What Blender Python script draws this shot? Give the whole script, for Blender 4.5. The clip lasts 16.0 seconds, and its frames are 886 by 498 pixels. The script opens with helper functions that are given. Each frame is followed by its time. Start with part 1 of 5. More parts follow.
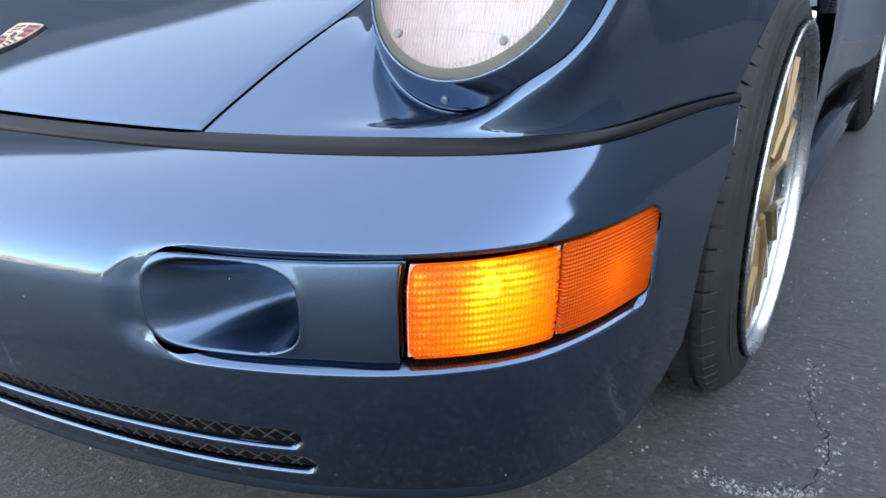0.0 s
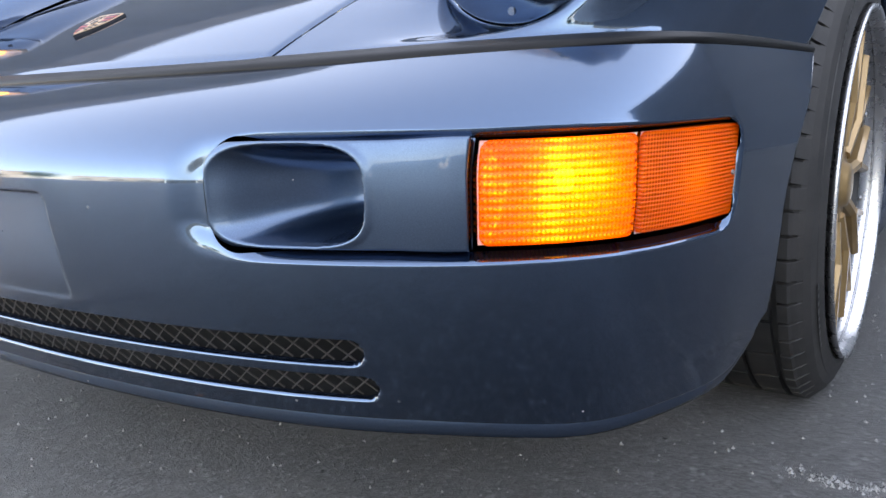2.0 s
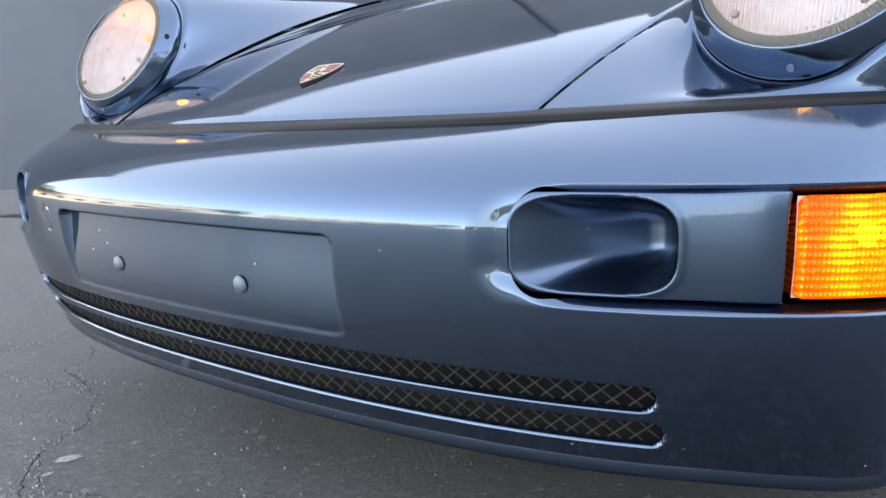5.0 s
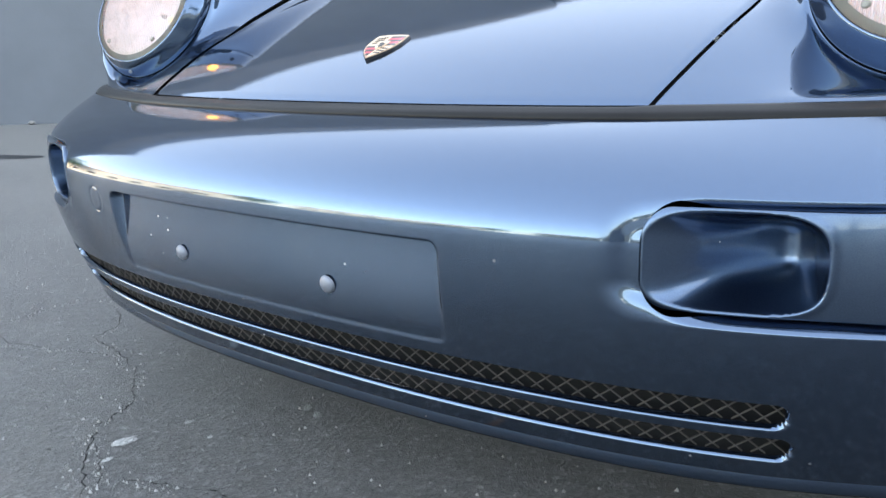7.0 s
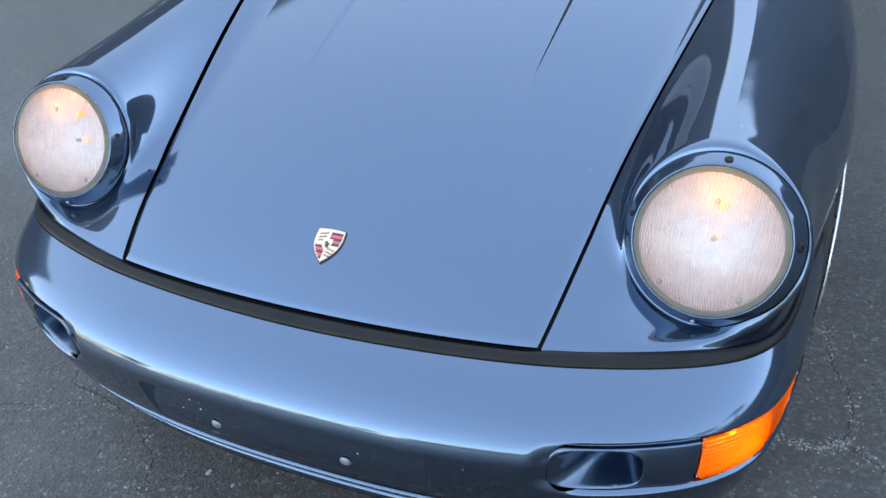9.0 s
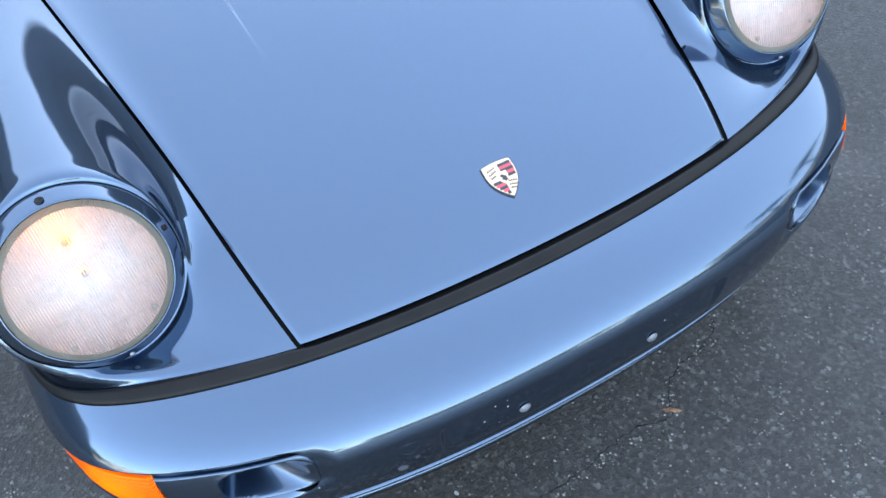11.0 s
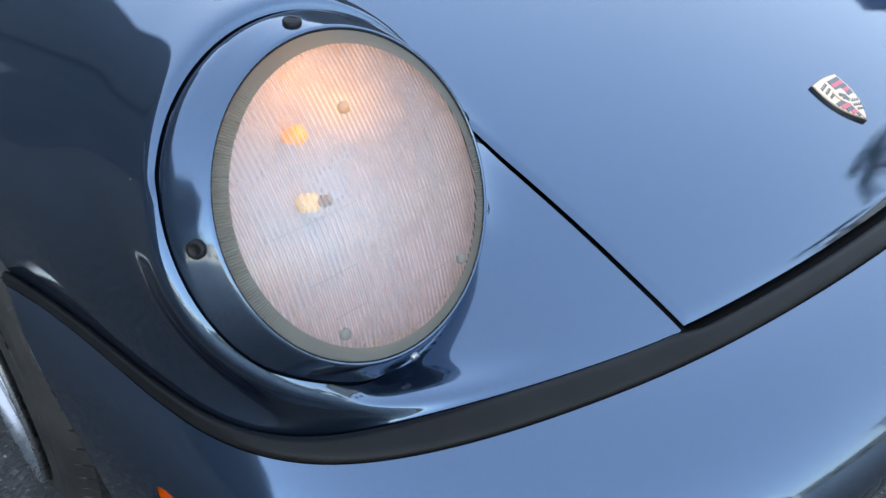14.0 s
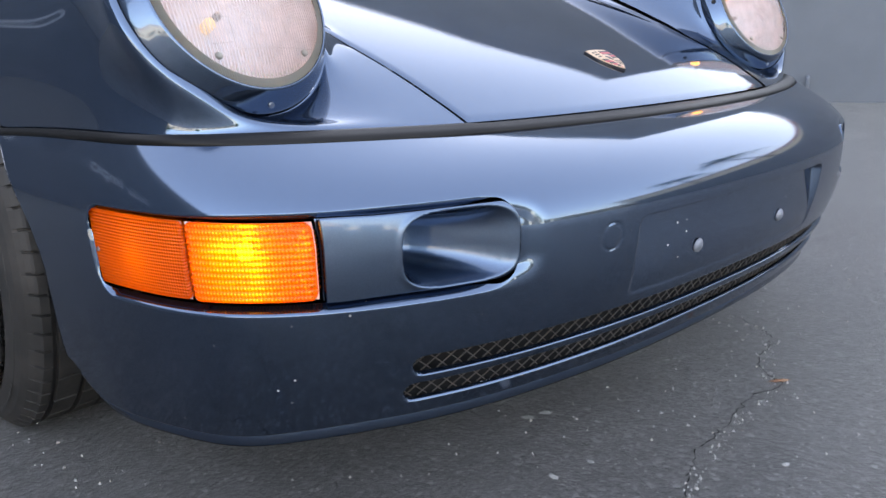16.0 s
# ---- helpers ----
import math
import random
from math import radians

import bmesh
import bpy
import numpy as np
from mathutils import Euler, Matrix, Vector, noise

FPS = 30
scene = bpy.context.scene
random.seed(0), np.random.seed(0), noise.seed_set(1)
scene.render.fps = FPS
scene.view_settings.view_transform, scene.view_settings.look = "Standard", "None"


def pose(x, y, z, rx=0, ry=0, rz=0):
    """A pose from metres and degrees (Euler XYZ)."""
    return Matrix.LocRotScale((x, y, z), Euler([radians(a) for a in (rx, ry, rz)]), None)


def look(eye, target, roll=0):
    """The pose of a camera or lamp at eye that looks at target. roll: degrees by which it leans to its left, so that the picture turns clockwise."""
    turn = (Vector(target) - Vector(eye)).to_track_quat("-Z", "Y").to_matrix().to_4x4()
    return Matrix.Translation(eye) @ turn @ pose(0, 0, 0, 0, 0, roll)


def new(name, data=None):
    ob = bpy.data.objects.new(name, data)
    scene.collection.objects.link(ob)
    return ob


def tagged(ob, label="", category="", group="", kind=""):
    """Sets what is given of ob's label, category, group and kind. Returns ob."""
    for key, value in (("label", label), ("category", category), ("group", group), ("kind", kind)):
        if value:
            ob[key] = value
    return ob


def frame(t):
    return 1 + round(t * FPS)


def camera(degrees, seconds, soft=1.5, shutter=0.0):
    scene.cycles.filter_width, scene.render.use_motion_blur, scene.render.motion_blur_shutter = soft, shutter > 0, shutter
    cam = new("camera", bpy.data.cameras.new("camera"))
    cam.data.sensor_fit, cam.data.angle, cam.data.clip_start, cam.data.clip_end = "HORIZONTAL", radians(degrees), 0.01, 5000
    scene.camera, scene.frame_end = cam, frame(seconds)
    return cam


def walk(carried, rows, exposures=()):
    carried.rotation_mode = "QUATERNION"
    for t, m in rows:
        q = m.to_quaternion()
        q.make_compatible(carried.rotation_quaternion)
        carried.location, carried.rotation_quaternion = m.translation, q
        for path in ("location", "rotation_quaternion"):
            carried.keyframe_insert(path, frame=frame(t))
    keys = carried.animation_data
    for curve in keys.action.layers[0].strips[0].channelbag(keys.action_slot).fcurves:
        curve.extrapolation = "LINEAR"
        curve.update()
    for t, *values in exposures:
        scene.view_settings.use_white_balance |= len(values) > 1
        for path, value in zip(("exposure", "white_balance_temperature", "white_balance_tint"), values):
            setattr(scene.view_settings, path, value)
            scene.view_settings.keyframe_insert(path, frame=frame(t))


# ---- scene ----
cam = camera(58.99, 16.0)
# seconds, eye x y z in metres, yaw to the left, pitch up, roll in degrees
PATH = [
    (0, 0.9571, -0.0315, 0.6388, 30.97, -20.33, -0.20),
    (0.5, 0.9544, -0.0569, 0.5725, 31.85, -18.24, -0.64),
    (1, 0.9512, -0.0598, 0.5161, 32.96, -15.89, -0.96),
    (1.5, 0.9545, -0.0587, 0.4760, 34.03, -13.12, -1.29),
    (2, 0.9559, -0.0583, 0.4526, 34.90, -11.23, -1.53),
    (2.5, 0.9445, -0.0734, 0.4431, 35.74, -10.32, -1.49),
    (3, 0.9227, -0.0902, 0.4391, 36.78, -9.82, -1.30),
    (3.5, 0.9004, -0.1143, 0.4424, 37.86, -9.49, -1.11),
    (4, 0.8709, -0.1382, 0.4491, 38.56, -9.02, -0.93),
    (4.5, 0.8386, -0.1691, 0.4567, 38.73, -8.54, -0.83),
    (4.7, 0.8242, -0.1799, 0.4621, 38.73, -8.36, -0.88),
    (7, 0.6835, -0.2295, 0.5338, 37.25, -13.60, -0.93),
    (7.5, 0.6329, -0.2107, 0.6871, 37.11, -18.70, -0.04),
    (8, 0.6240, -0.1729, 0.9778, 37.79, -24.25, -0.41),
    (8.5, 0.6487, -0.2265, 1.1830, 34.57, -31.10, -2.46),
    (9, 0.6264, -0.3842, 1.2937, 23.86, -34.79, -4.00),
    (9.2, 0.5999, -0.4555, 1.3198, 19.10, -34.77, -5.30),
    (10.2, 0.0300, -0.4700, 1.3700, -4.50, -41.00, -8.00),
    (11.3, -0.5864, -0.2113, 1.3405, -25.86, -46.00, -9.41),
    (11.5, -0.6529, -0.2039, 1.3327, -26.64, -46.48, -9.63),
    (12, -0.8110, -0.1096, 1.2886, -32.92, -46.58, -5.82),
    (12.5, -0.8250, 0.1338, 1.1323, -37.50, -45.15, -2.47),
    (13, -0.8136, 0.2800, 0.9750, -40.09, -42.60, -0.28),
    (13.5, -0.8241, 0.2936, 0.9247, -40.97, -38.39, 0.10),
    (14, -0.8657, 0.2372, 0.9070, -41.66, -34.75, 0.11),
    (14.5, -0.9355, 0.1017, 0.7899, -41.51, -29.39, -0.53),
    (15, -0.9983, -0.0440, 0.6808, -41.96, -23.44, -1.06),
    (15.5, -1.0510, -0.1552, 0.6350, -42.75, -18.71, -1.22),
    (16, -1.0622, -0.1905, 0.5800, -43.26, -14.60, -1.63),
]


def view(x, y, z, yaw, pitch, roll):
    a, b = radians(yaw), radians(pitch)
    ahead = Vector((-math.sin(a) * math.cos(b), math.cos(a) * math.cos(b), math.sin(b)))
    return look((x, y, z), Vector((x, y, z)) + ahead, roll)


# the camera opens up in the low views and stops down over the bright hood
EXPOSURES = [(0, 2.95, 6900, 14), (1.5, 3.0, 7300, 20), (4.5, 2.9, 7400, 16), (7, 3.1, 7200, 12), (8, 3.1, 6700, 10), (8.5, 2.9, 6700, 10), (9, 2.75, 6600, 10), (11.5, 3.0, 6500, 10), (12.5, 2.95, 6500, 10), (13.5, 2.5, 6500, 10), (14.5, 2.4, 6600, 12), (15, 2.5, 6900, 16), (16, 2.75, 7300, 20)]
walk(cam, [(row[0], view(*row[1:])) for row in PATH], EXPOSURES)

# ---- light ----
world = bpy.data.worlds.new("sky")
scene.world = world
world.use_nodes = True
SUN_EL, SUN_AZ = radians(7.5), radians(45)   # the low sun stands behind the yard's walls and an added tall block
wn, wl = world.node_tree.nodes, world.node_tree.links
sky = wn.new("ShaderNodeTexSky")
sky.sky_type = "NISHITA"
sky.sun_disc = False
sky.sun_elevation = SUN_EL
sky.sun_rotation = radians(90) - SUN_AZ
sky.air_density, sky.dust_density, sky.ozone_density = 1.0, 0.4, 1.0
haze = wn.new("ShaderNodeHueSaturation")
haze.inputs["Saturation"].default_value = 0.74
wl.new(sky.outputs[0], haze.inputs["Color"])
# thin even cloud veils half of the clear sky
veil = wn.new("ShaderNodeMix")
veil.data_type = "RGBA"
veil.inputs[0].default_value = 0.36
veil.inputs[7].default_value = (2.08, 2.50, 3.28, 1)
wl.new(haze.outputs[0], veil.inputs[6])
wl.new(veil.outputs[2], wn["Background"].inputs[0])
wn["Background"].inputs[1].default_value = 0.19
sun_data = bpy.data.lights.new("sun", "SUN")
sun_data.energy, sun_data.angle, sun_data.color = 3.0, radians(0.6), (1.0, 0.9, 0.78)
sun = new("sun", sun_data)
sun_way = Vector((math.cos(SUN_AZ) * math.cos(SUN_EL), math.sin(SUN_AZ) * math.cos(SUN_EL), math.sin(SUN_EL)))
sun.matrix_world = look(sun_way * 40, (0, 0, 0))

# ---- materials ----


def material(name, color, rough=0.5, metal=0.0, coat=0.0, spec=0.5):
    m = bpy.data.materials.new(name)
    m.use_nodes = True
    b = m.node_tree.nodes["Principled BSDF"]
    b.inputs["Base Color"].default_value = (*color, 1)
    b.inputs["Roughness"].default_value = rough
    b.inputs["Metallic"].default_value = metal
    b.inputs["Coat Weight"].default_value = coat
    b.inputs["Coat Roughness"].default_value = 0.03
    b.inputs["Specular IOR Level"].default_value = spec
    return m


def node(m, kind, **values):
    n = m.node_tree.nodes.new(kind)
    for key, value in values.items():
        if key in n.inputs:
            n.inputs[key].default_value = value
    return n


def wire(m, a, b):
    m.node_tree.links.new(a, b)


def bsdf(m):
    return m.node_tree.nodes["Principled BSDF"]


def coords(m):
    return m.node_tree.nodes.new("ShaderNodeTexCoord").outputs["Object"]


def noise_of(m, scale, detail=4, rough=0.55):
    n = node(m, "ShaderNodeTexNoise", Scale=scale, Detail=detail, Roughness=rough)
    wire(m, coords(m), n.inputs["Vector"])
    return n.outputs["Fac"]


def ramp(m, fac, stops):
    r = m.node_tree.nodes.new("ShaderNodeValToRGB")
    while len(r.color_ramp.elements) < len(stops):
        r.color_ramp.elements.new(0.5)
    for e, (p, c) in zip(r.color_ramp.elements, stops):
        e.position, e.color = p, (*c, 1)
    wire(m, fac, r.inputs["Fac"])
    return r.outputs["Color"]


def bump(m, height, strength, distance):
    b = node(m, "ShaderNodeBump", Strength=strength, Distance=distance)
    wire(m, height, b.inputs["Height"])
    wire(m, b.outputs["Normal"], bsdf(m).inputs["Normal"])
    return b


def mix_colors(m, fac, a, b):
    n = m.node_tree.nodes.new("ShaderNodeMix")
    n.data_type = "RGBA"
    for sock, val in ((n.inputs[0], fac), (n.inputs[6], a), (n.inputs[7], b)):
        if isinstance(val, bpy.types.NodeSocket):
            wire(m, val, sock)
        elif isinstance(val, tuple):
            sock.default_value = (*val, 1)
        else:
            sock.default_value = val
    return n.outputs[2]


# metallic blue paint: flake in the colour, a fine orange peel under the clear coat, dust, stone chips
def car_paint(name, rough_low, rough_high, chip_scale, chip_size, tilted, chips_below=0.0):
    m = bpy.data.materials.new(name)
    m.use_nodes = True
    m.node_tree.nodes.remove(bsdf(m))
    flake = node(m, "ShaderNodeTexVoronoi", Scale=2600.0)
    wire(m, coords(m), flake.inputs["Vector"])
    flakes = ramp(m, flake.outputs["Color"], [(0.0, (0.066, 0.110, 0.184)), (1.0, (0.110, 0.175, 0.274))])
    chips = node(m, "ShaderNodeTexVoronoi", Scale=chip_scale, Randomness=1.0)
    wire(m, coords(m), chips.inputs["Vector"])
    chip_mask = ramp(m, chips.outputs["Distance"], [(chip_size, (1, 1, 1)), (chip_size * 1.4, (0, 0, 0))])
    if chips_below:
        # stones strike the bumper's face in loose swarms, and its top hardly at all
        height = node(m, "ShaderNodeSeparateXYZ")
        wire(m, coords(m), height.inputs[0])
        face = ramp(m, height.outputs["Z"], [(chips_below - .05, (1, 1, 1)), (chips_below + .02, (0.03, 0.03, 0.03))])
        swarm = ramp(m, noise_of(m, 7.0, 3), [(0.50, (0, 0, 0)), (0.62, (1, 1, 1))])
        some = ramp(m, chips.outputs["Color"], [(0.72, (0, 0, 0)), (0.75, (1, 1, 1))])
        for other in (face, swarm, some):
            times = node(m, "ShaderNodeMath")
            times.operation = "MULTIPLY"
            wire(m, chip_mask, times.inputs[0])
            wire(m, other, times.inputs[1])
            chip_mask = times.outputs[0]
    # flakes that lie flat give a clear lobe, the tilted ones a wide soft one
    flat = node(m, "ShaderNodeBsdfGlossy")
    wide = node(m, "ShaderNodeBsdfGlossy", Roughness=0.27)
    for lobe in (flat, wide):
        lobe.distribution = "BECKMANN"
        wire(m, flakes, lobe.inputs["Color"])
    wire(m, ramp(m, noise_of(m, 9.0, 6), [(0.3, (rough_low,) * 3), (0.8, (rough_high,) * 3)]), flat.inputs["Roughness"])
    metal = node(m, "ShaderNodeMixShader", Fac=tilted)
    wire(m, flat.outputs[0], metal.inputs[1])
    wire(m, wide.outputs[0], metal.inputs[2])
    pigment = node(m, "ShaderNodeBsdfDiffuse")
    wire(m, mix_colors(m, chip_mask, (0.010, 0.016, 0.030), (0.55, 0.56, 0.57)), pigment.inputs["Color"])
    under = node(m, "ShaderNodeMixShader")
    slant = node(m, "ShaderNodeLayerWeight", Blend=0.5)
    dim = ramp(m, slant.outputs["Facing"], [(0.20, (0.16, 0.16, 0.16)), (0.85, (0.42, 0.42, 0.42))])
    wire(m, mix_colors(m, chip_mask, dim, (0.9, 0.9, 0.9)), under.inputs[0])
    wire(m, metal.outputs[0], under.inputs[1])
    wire(m, pigment.outputs[0], under.inputs[2])
    peel = node(m, "ShaderNodeBump", Strength=0.03, Distance=0.0006)
    wire(m, noise_of(m, 500.0, 2), peel.inputs["Height"])
    coat = node(m, "ShaderNodeBsdfGlossy", Color=(1, 1, 1, 1), Roughness=0.04)
    coat.distribution = "BECKMANN"
    wire(m, peel.outputs["Normal"], coat.inputs["Normal"])
    gloss = node(m, "ShaderNodeMixShader")
    wire(m, node(m, "ShaderNodeFresnel", IOR=1.5).outputs[0], gloss.inputs[0])
    wire(m, under.outputs[0], gloss.inputs[1])
    wire(m, coat.outputs[0], gloss.inputs[2])
    wire(m, gloss.outputs[0], m.node_tree.nodes["Material Output"].inputs["Surface"])
    return m


PAINT = car_paint("blue_metallic_paint", 0.06, 0.09, 9.0, 0.006, 0.17)
BUMPER_PAINT = car_paint("blue_bumper_paint", 0.12, 0.15, 60.0, 0.075, 0.15, .40)
SATIN_PAINT = car_paint("satin_blue_paint", 0.38, 0.42, 34.0, 0.02, 0.3)

RUBBER = material("black_rubber", (0.010, 0.010, 0.011), 0.38, 0.0, 0.0, 0.18)
bump(RUBBER, noise_of(RUBBER, 900.0, 3), 0.15, 0.0008)
wire(RUBBER, ramp(RUBBER, noise_of(RUBBER, 14.0, 5), [(0.3, (0.006, 0.006, 0.0065)), (0.75, (0.012, 0.012, 0.0125))]), bsdf(RUBBER).inputs["Base Color"])
DARK = material("black_gap", (0.004, 0.004, 0.0045), 0.9, 0.0, 0.0, 0.08)
PLASTIC = material("black_plastic", (0.02, 0.021, 0.023), 0.45)
TYRE = material("tyre_rubber", (0.02, 0.02, 0.021), 0.6)
wire(TYRE, ramp(TYRE, noise_of(TYRE, 22.0, 6), [(0.35, (0.018, 0.018, 0.018)), (0.8, (0.044, 0.041, 0.039))]), bsdf(TYRE).inputs["Base Color"])
bump(TYRE, noise_of(TYRE, 260.0, 4), 0.25, 0.001)
STEEL = material("bright_steel", (0.36, 0.37, 0.39), 0.34, 1.0)
BOLT_GREY = material("dull_bolt_grey", (0.20, 0.22, 0.26), 0.42, 0.3)
POLISHED = material("polished_aluminium", (0.58, 0.58, 0.59), 0.28, 1.0)
wire(POLISHED, ramp(POLISHED, noise_of(POLISHED, 60.0, 5), [(0.3, (0.22, 0.22, 0.22)), (0.8, (0.38, 0.38, 0.38))]), bsdf(POLISHED).inputs["Roughness"])
GOLD = material("gold_painted_alloy", (0.42, 0.27, 0.115), 0.36, 0.55, 0.5)
wire(GOLD, ramp(GOLD, noise_of(GOLD, 30.0, 5), [(0.3, (0.36, 0.23, 0.10)), (0.75, (0.46, 0.30, 0.13))]), bsdf(GOLD).inputs["Base Color"])
MESH = material("dull_metal_mesh", (0.055, 0.050, 0.046), 0.6, 0.0)
REFLECT = material("lamp_reflector", (0.66, 0.66, 0.70), 0.8, 0.35)
bump(REFLECT, noise_of(REFLECT, 26.0, 2), 0.35, 0.004)
CREAM = material("badge_gold", (0.72, 0.53, 0.37), 0.34, 0.35, 0.4)
RED = material("badge_red", (0.55, 0.055, 0.085), 0.3, 0.0, 0.5)
BLACK = material("badge_black", (0.012, 0.012, 0.014), 0.3, 0.0, 0.8)

# ---- mesh helpers ----
def bspline(ctrl, n):
    """Points along a clamped cubic B-spline."""
    c = np.array(ctrl, float)
    m, k = len(c), 3
    kn = np.r_[[0.0] * k, np.linspace(0, 1, m - k + 1), [1.0] * k]
    u = np.linspace(0, 1 - 1e-9, n)
    w = np.zeros((n, m + k))
    for i in range(m + k):
        w[:, i] = (u >= kn[i]) & (u < kn[i + 1])
    for q in range(1, k + 1):
        nxt = np.zeros((n, m + k - q))
        for i in range(m + k - q):
            a, b = kn[i + q] - kn[i], kn[i + q + 1] - kn[i + 1]
            if a > 0:
                nxt[:, i] += (u - kn[i]) / a * w[:, i]
            if b > 0:
                nxt[:, i] += (kn[i + q + 1] - u) / b * w[:, i + 1]
        w = nxt
    return w @ c


def even(points, n):
    """The same line with n points at equal steps, and its length."""
    d = np.r_[0, np.cumsum(np.linalg.norm(np.diff(points, axis=0), axis=1))]
    s = np.linspace(0, d[-1], n)
    return np.stack([np.interp(s, d, points[:, i]) for i in range(points.shape[1])], 1), d[-1]
STRIP_TOP = [(0, .443, .487), (.144, .443, .487), (.33, .459, .488), (.45, .479, .490), (.645, .541, .496), (.748, .598, .499), (.754, .79, .500), (.782, .915, .493)]
STRIP_LOW = [(0, .414, .475), (.12, .414, .475), (.34, .434, .476), (.49, .464, .480), (.672, .519, .487), (.758, .615, .489), (.762, .80, .490), (.789, .905, .486)]
NOSE = [(0, .296), (.15, .296), (.31, .310), (.48, .342), (.61, .392), (.715, .465), (.768, .575), (.781, .72), (.796, .862)]
NOSE_Z = .385
ARCH_EDGE = [(.15, .085), (.165, .062), (.185, .046), (.21, .041), (.25, .046), (.29, .054), (.33, .058), (.355, .054), (.385, .039), (.41, .020), (.435, .004), (.45, 0)]


def side_curves(n):
    low, _ = even(bspline(STRIP_LOW, 400), n)
    nose, length = even(bspline(NOSE, 400), n)
    t = np.gradient(nose, axis=0)
    t /= np.linalg.norm(t, axis=1)[:, None]
    out = np.stack([t[:, 1], -t[:, 0]], 1)
    return low, nose, out, length


def bumper_rows(n, zs_low, n_top):
    """Half the bumper's skin (x >= 0): rows from the strip over the nose down to the lower edge; arrays (rows, n, 3)."""
    low, nose, out, length = side_curves(n)
    u = np.linspace(0, 1, n)
    rows = []
    drop = low[:, 2] - NOSE_Z
    for w in np.linspace(0, 1, n_top)[:-1]:
        a, b, c, d = (1 - w) ** 3, 3 * w * (1 - w) ** 2, 3 * w * w * (1 - w), w ** 3
        f = b * .50 + c * 1.0 + d          # how far out towards the nose
        z = low[:, 2] - drop * (b * (.16 + .10 * smooth_step(.28, .52, u)) + c * .52 + d)
        xy = low[:, :2] + (nose - low[:, :2]) * f
        rows.append(np.c_[xy, z])
    bottom = .178 - .014 * smooth_step(.52, .74, u) + .045 * smooth_step(.90, 1, u) ** 3
    for w in zs_low:
        z = NOSE_Z + (bottom - NOSE_Z) * w
        inset = .888 * (NOSE_Z - z) ** 1.73 * (1 - .56 * smooth_step(.60, .90, u))
        xy = nose - out * inset[:, None]
        rows.append(np.c_[xy, z])
    rows = np.array(rows)
    # the rear edge follows the wheel arch
    forward = np.interp(rows[..., 2], *zip(*ARCH_EDGE)) * smooth_step(.78, 1, u)
    t = np.stack([-out[:, 1], out[:, 0]], 1)
    rows[..., :2] -= t[None] * forward[..., None]
    return rows, length


def mesh_of(name, verts, faces, mat, smooth=True, uvs=None):
    me = bpy.data.meshes.new(name)
    me.from_pydata([tuple(v) for v in verts], [], faces)
    me.materials.append(mat)
    if uvs is not None:
        layer = me.uv_layers.new(name="UVMap")
        idx = np.empty(len(me.loops), dtype=np.int32)
        me.loops.foreach_get("vertex_index", idx)
        layer.data.foreach_set("uv", np.asarray(uvs, dtype=np.float32)[idx].ravel())
    me.polygons.foreach_set("use_smooth", [smooth] * len(me.polygons))
    me.update()
    return me


def grid_mesh(name, grid, mat, keep=None, close=False, flip=False, uv=None, smooth=True):
    """A mesh over an array of rows of points. keep: which cells stay; close: joins the last column to the first."""
    m, n = grid.shape[:2]
    cols = n if close else n - 1
    i, j = np.meshgrid(np.arange(m - 1), np.arange(cols), indexing="ij")
    k = (j + 1) % n
    q = np.stack([i * n + j, i * n + k, (i + 1) * n + k, (i + 1) * n + j], -1)
    if keep is not None:
        q = q[keep]
    q = q.reshape(-1, 4)
    if flip:
        q = q[:, ::-1]
    verts = grid.reshape(-1, 3)
    used = np.unique(q)
    remap = np.full(len(verts), -1)
    remap[used] = np.arange(len(used))
    uvs = None if uv is None else uv.reshape(-1, 2)[used]
    return mesh_of(name, verts[used], remap[q].tolist(), mat, smooth, uvs)


def clipped_grid(name, grid, field, mat, flip=False):
    """A mesh over an array of points, cut cleanly where the field turns negative."""
    m, n = grid.shape[:2]
    verts, f = grid.reshape(-1, 3), field.ravel()
    points, new_at, faces = list(verts), {}, []

    def cross(a, b):
        key = (min(a, b), max(a, b))
        if key not in new_at:
            w = f[a] / (f[a] - f[b])
            new_at[key] = len(points)
            points.append(verts[a] + (verts[b] - verts[a]) * w)
        return new_at[key]

    for i in range(m - 1):
        for j in range(n - 1):
            quad = (i * n + j, i * n + j + 1, (i + 1) * n + j + 1, (i + 1) * n + j)
            stay = [f[q] > 0 for q in quad]
            if all(stay):
                faces.append(quad)
            elif any(stay):
                rim = []
                for k in range(4):
                    a, b = quad[k], quad[(k + 1) % 4]
                    if f[a] > 0:
                        rim.append(a)
                    if (f[a] > 0) != (f[b] > 0):
                        rim.append(cross(a, b))
                faces.append(tuple(rim))
    used = sorted({v for face in faces for v in face})
    at = {v: i for i, v in enumerate(used)}
    faces = [tuple(at[v] for v in (face[::-1] if flip else face)) for face in faces]
    return mesh_of(name, [points[v] for v in used], faces, mat)


def from_bm(name, bm, mat, smooth=True):
    me = bpy.data.meshes.new(name)
    bm.normal_update()
    bm.to_mesh(me)
    bm.free()
    me.materials.append(mat)
    me.polygons.foreach_set("use_smooth", [smooth] * len(me.polygons))
    return me


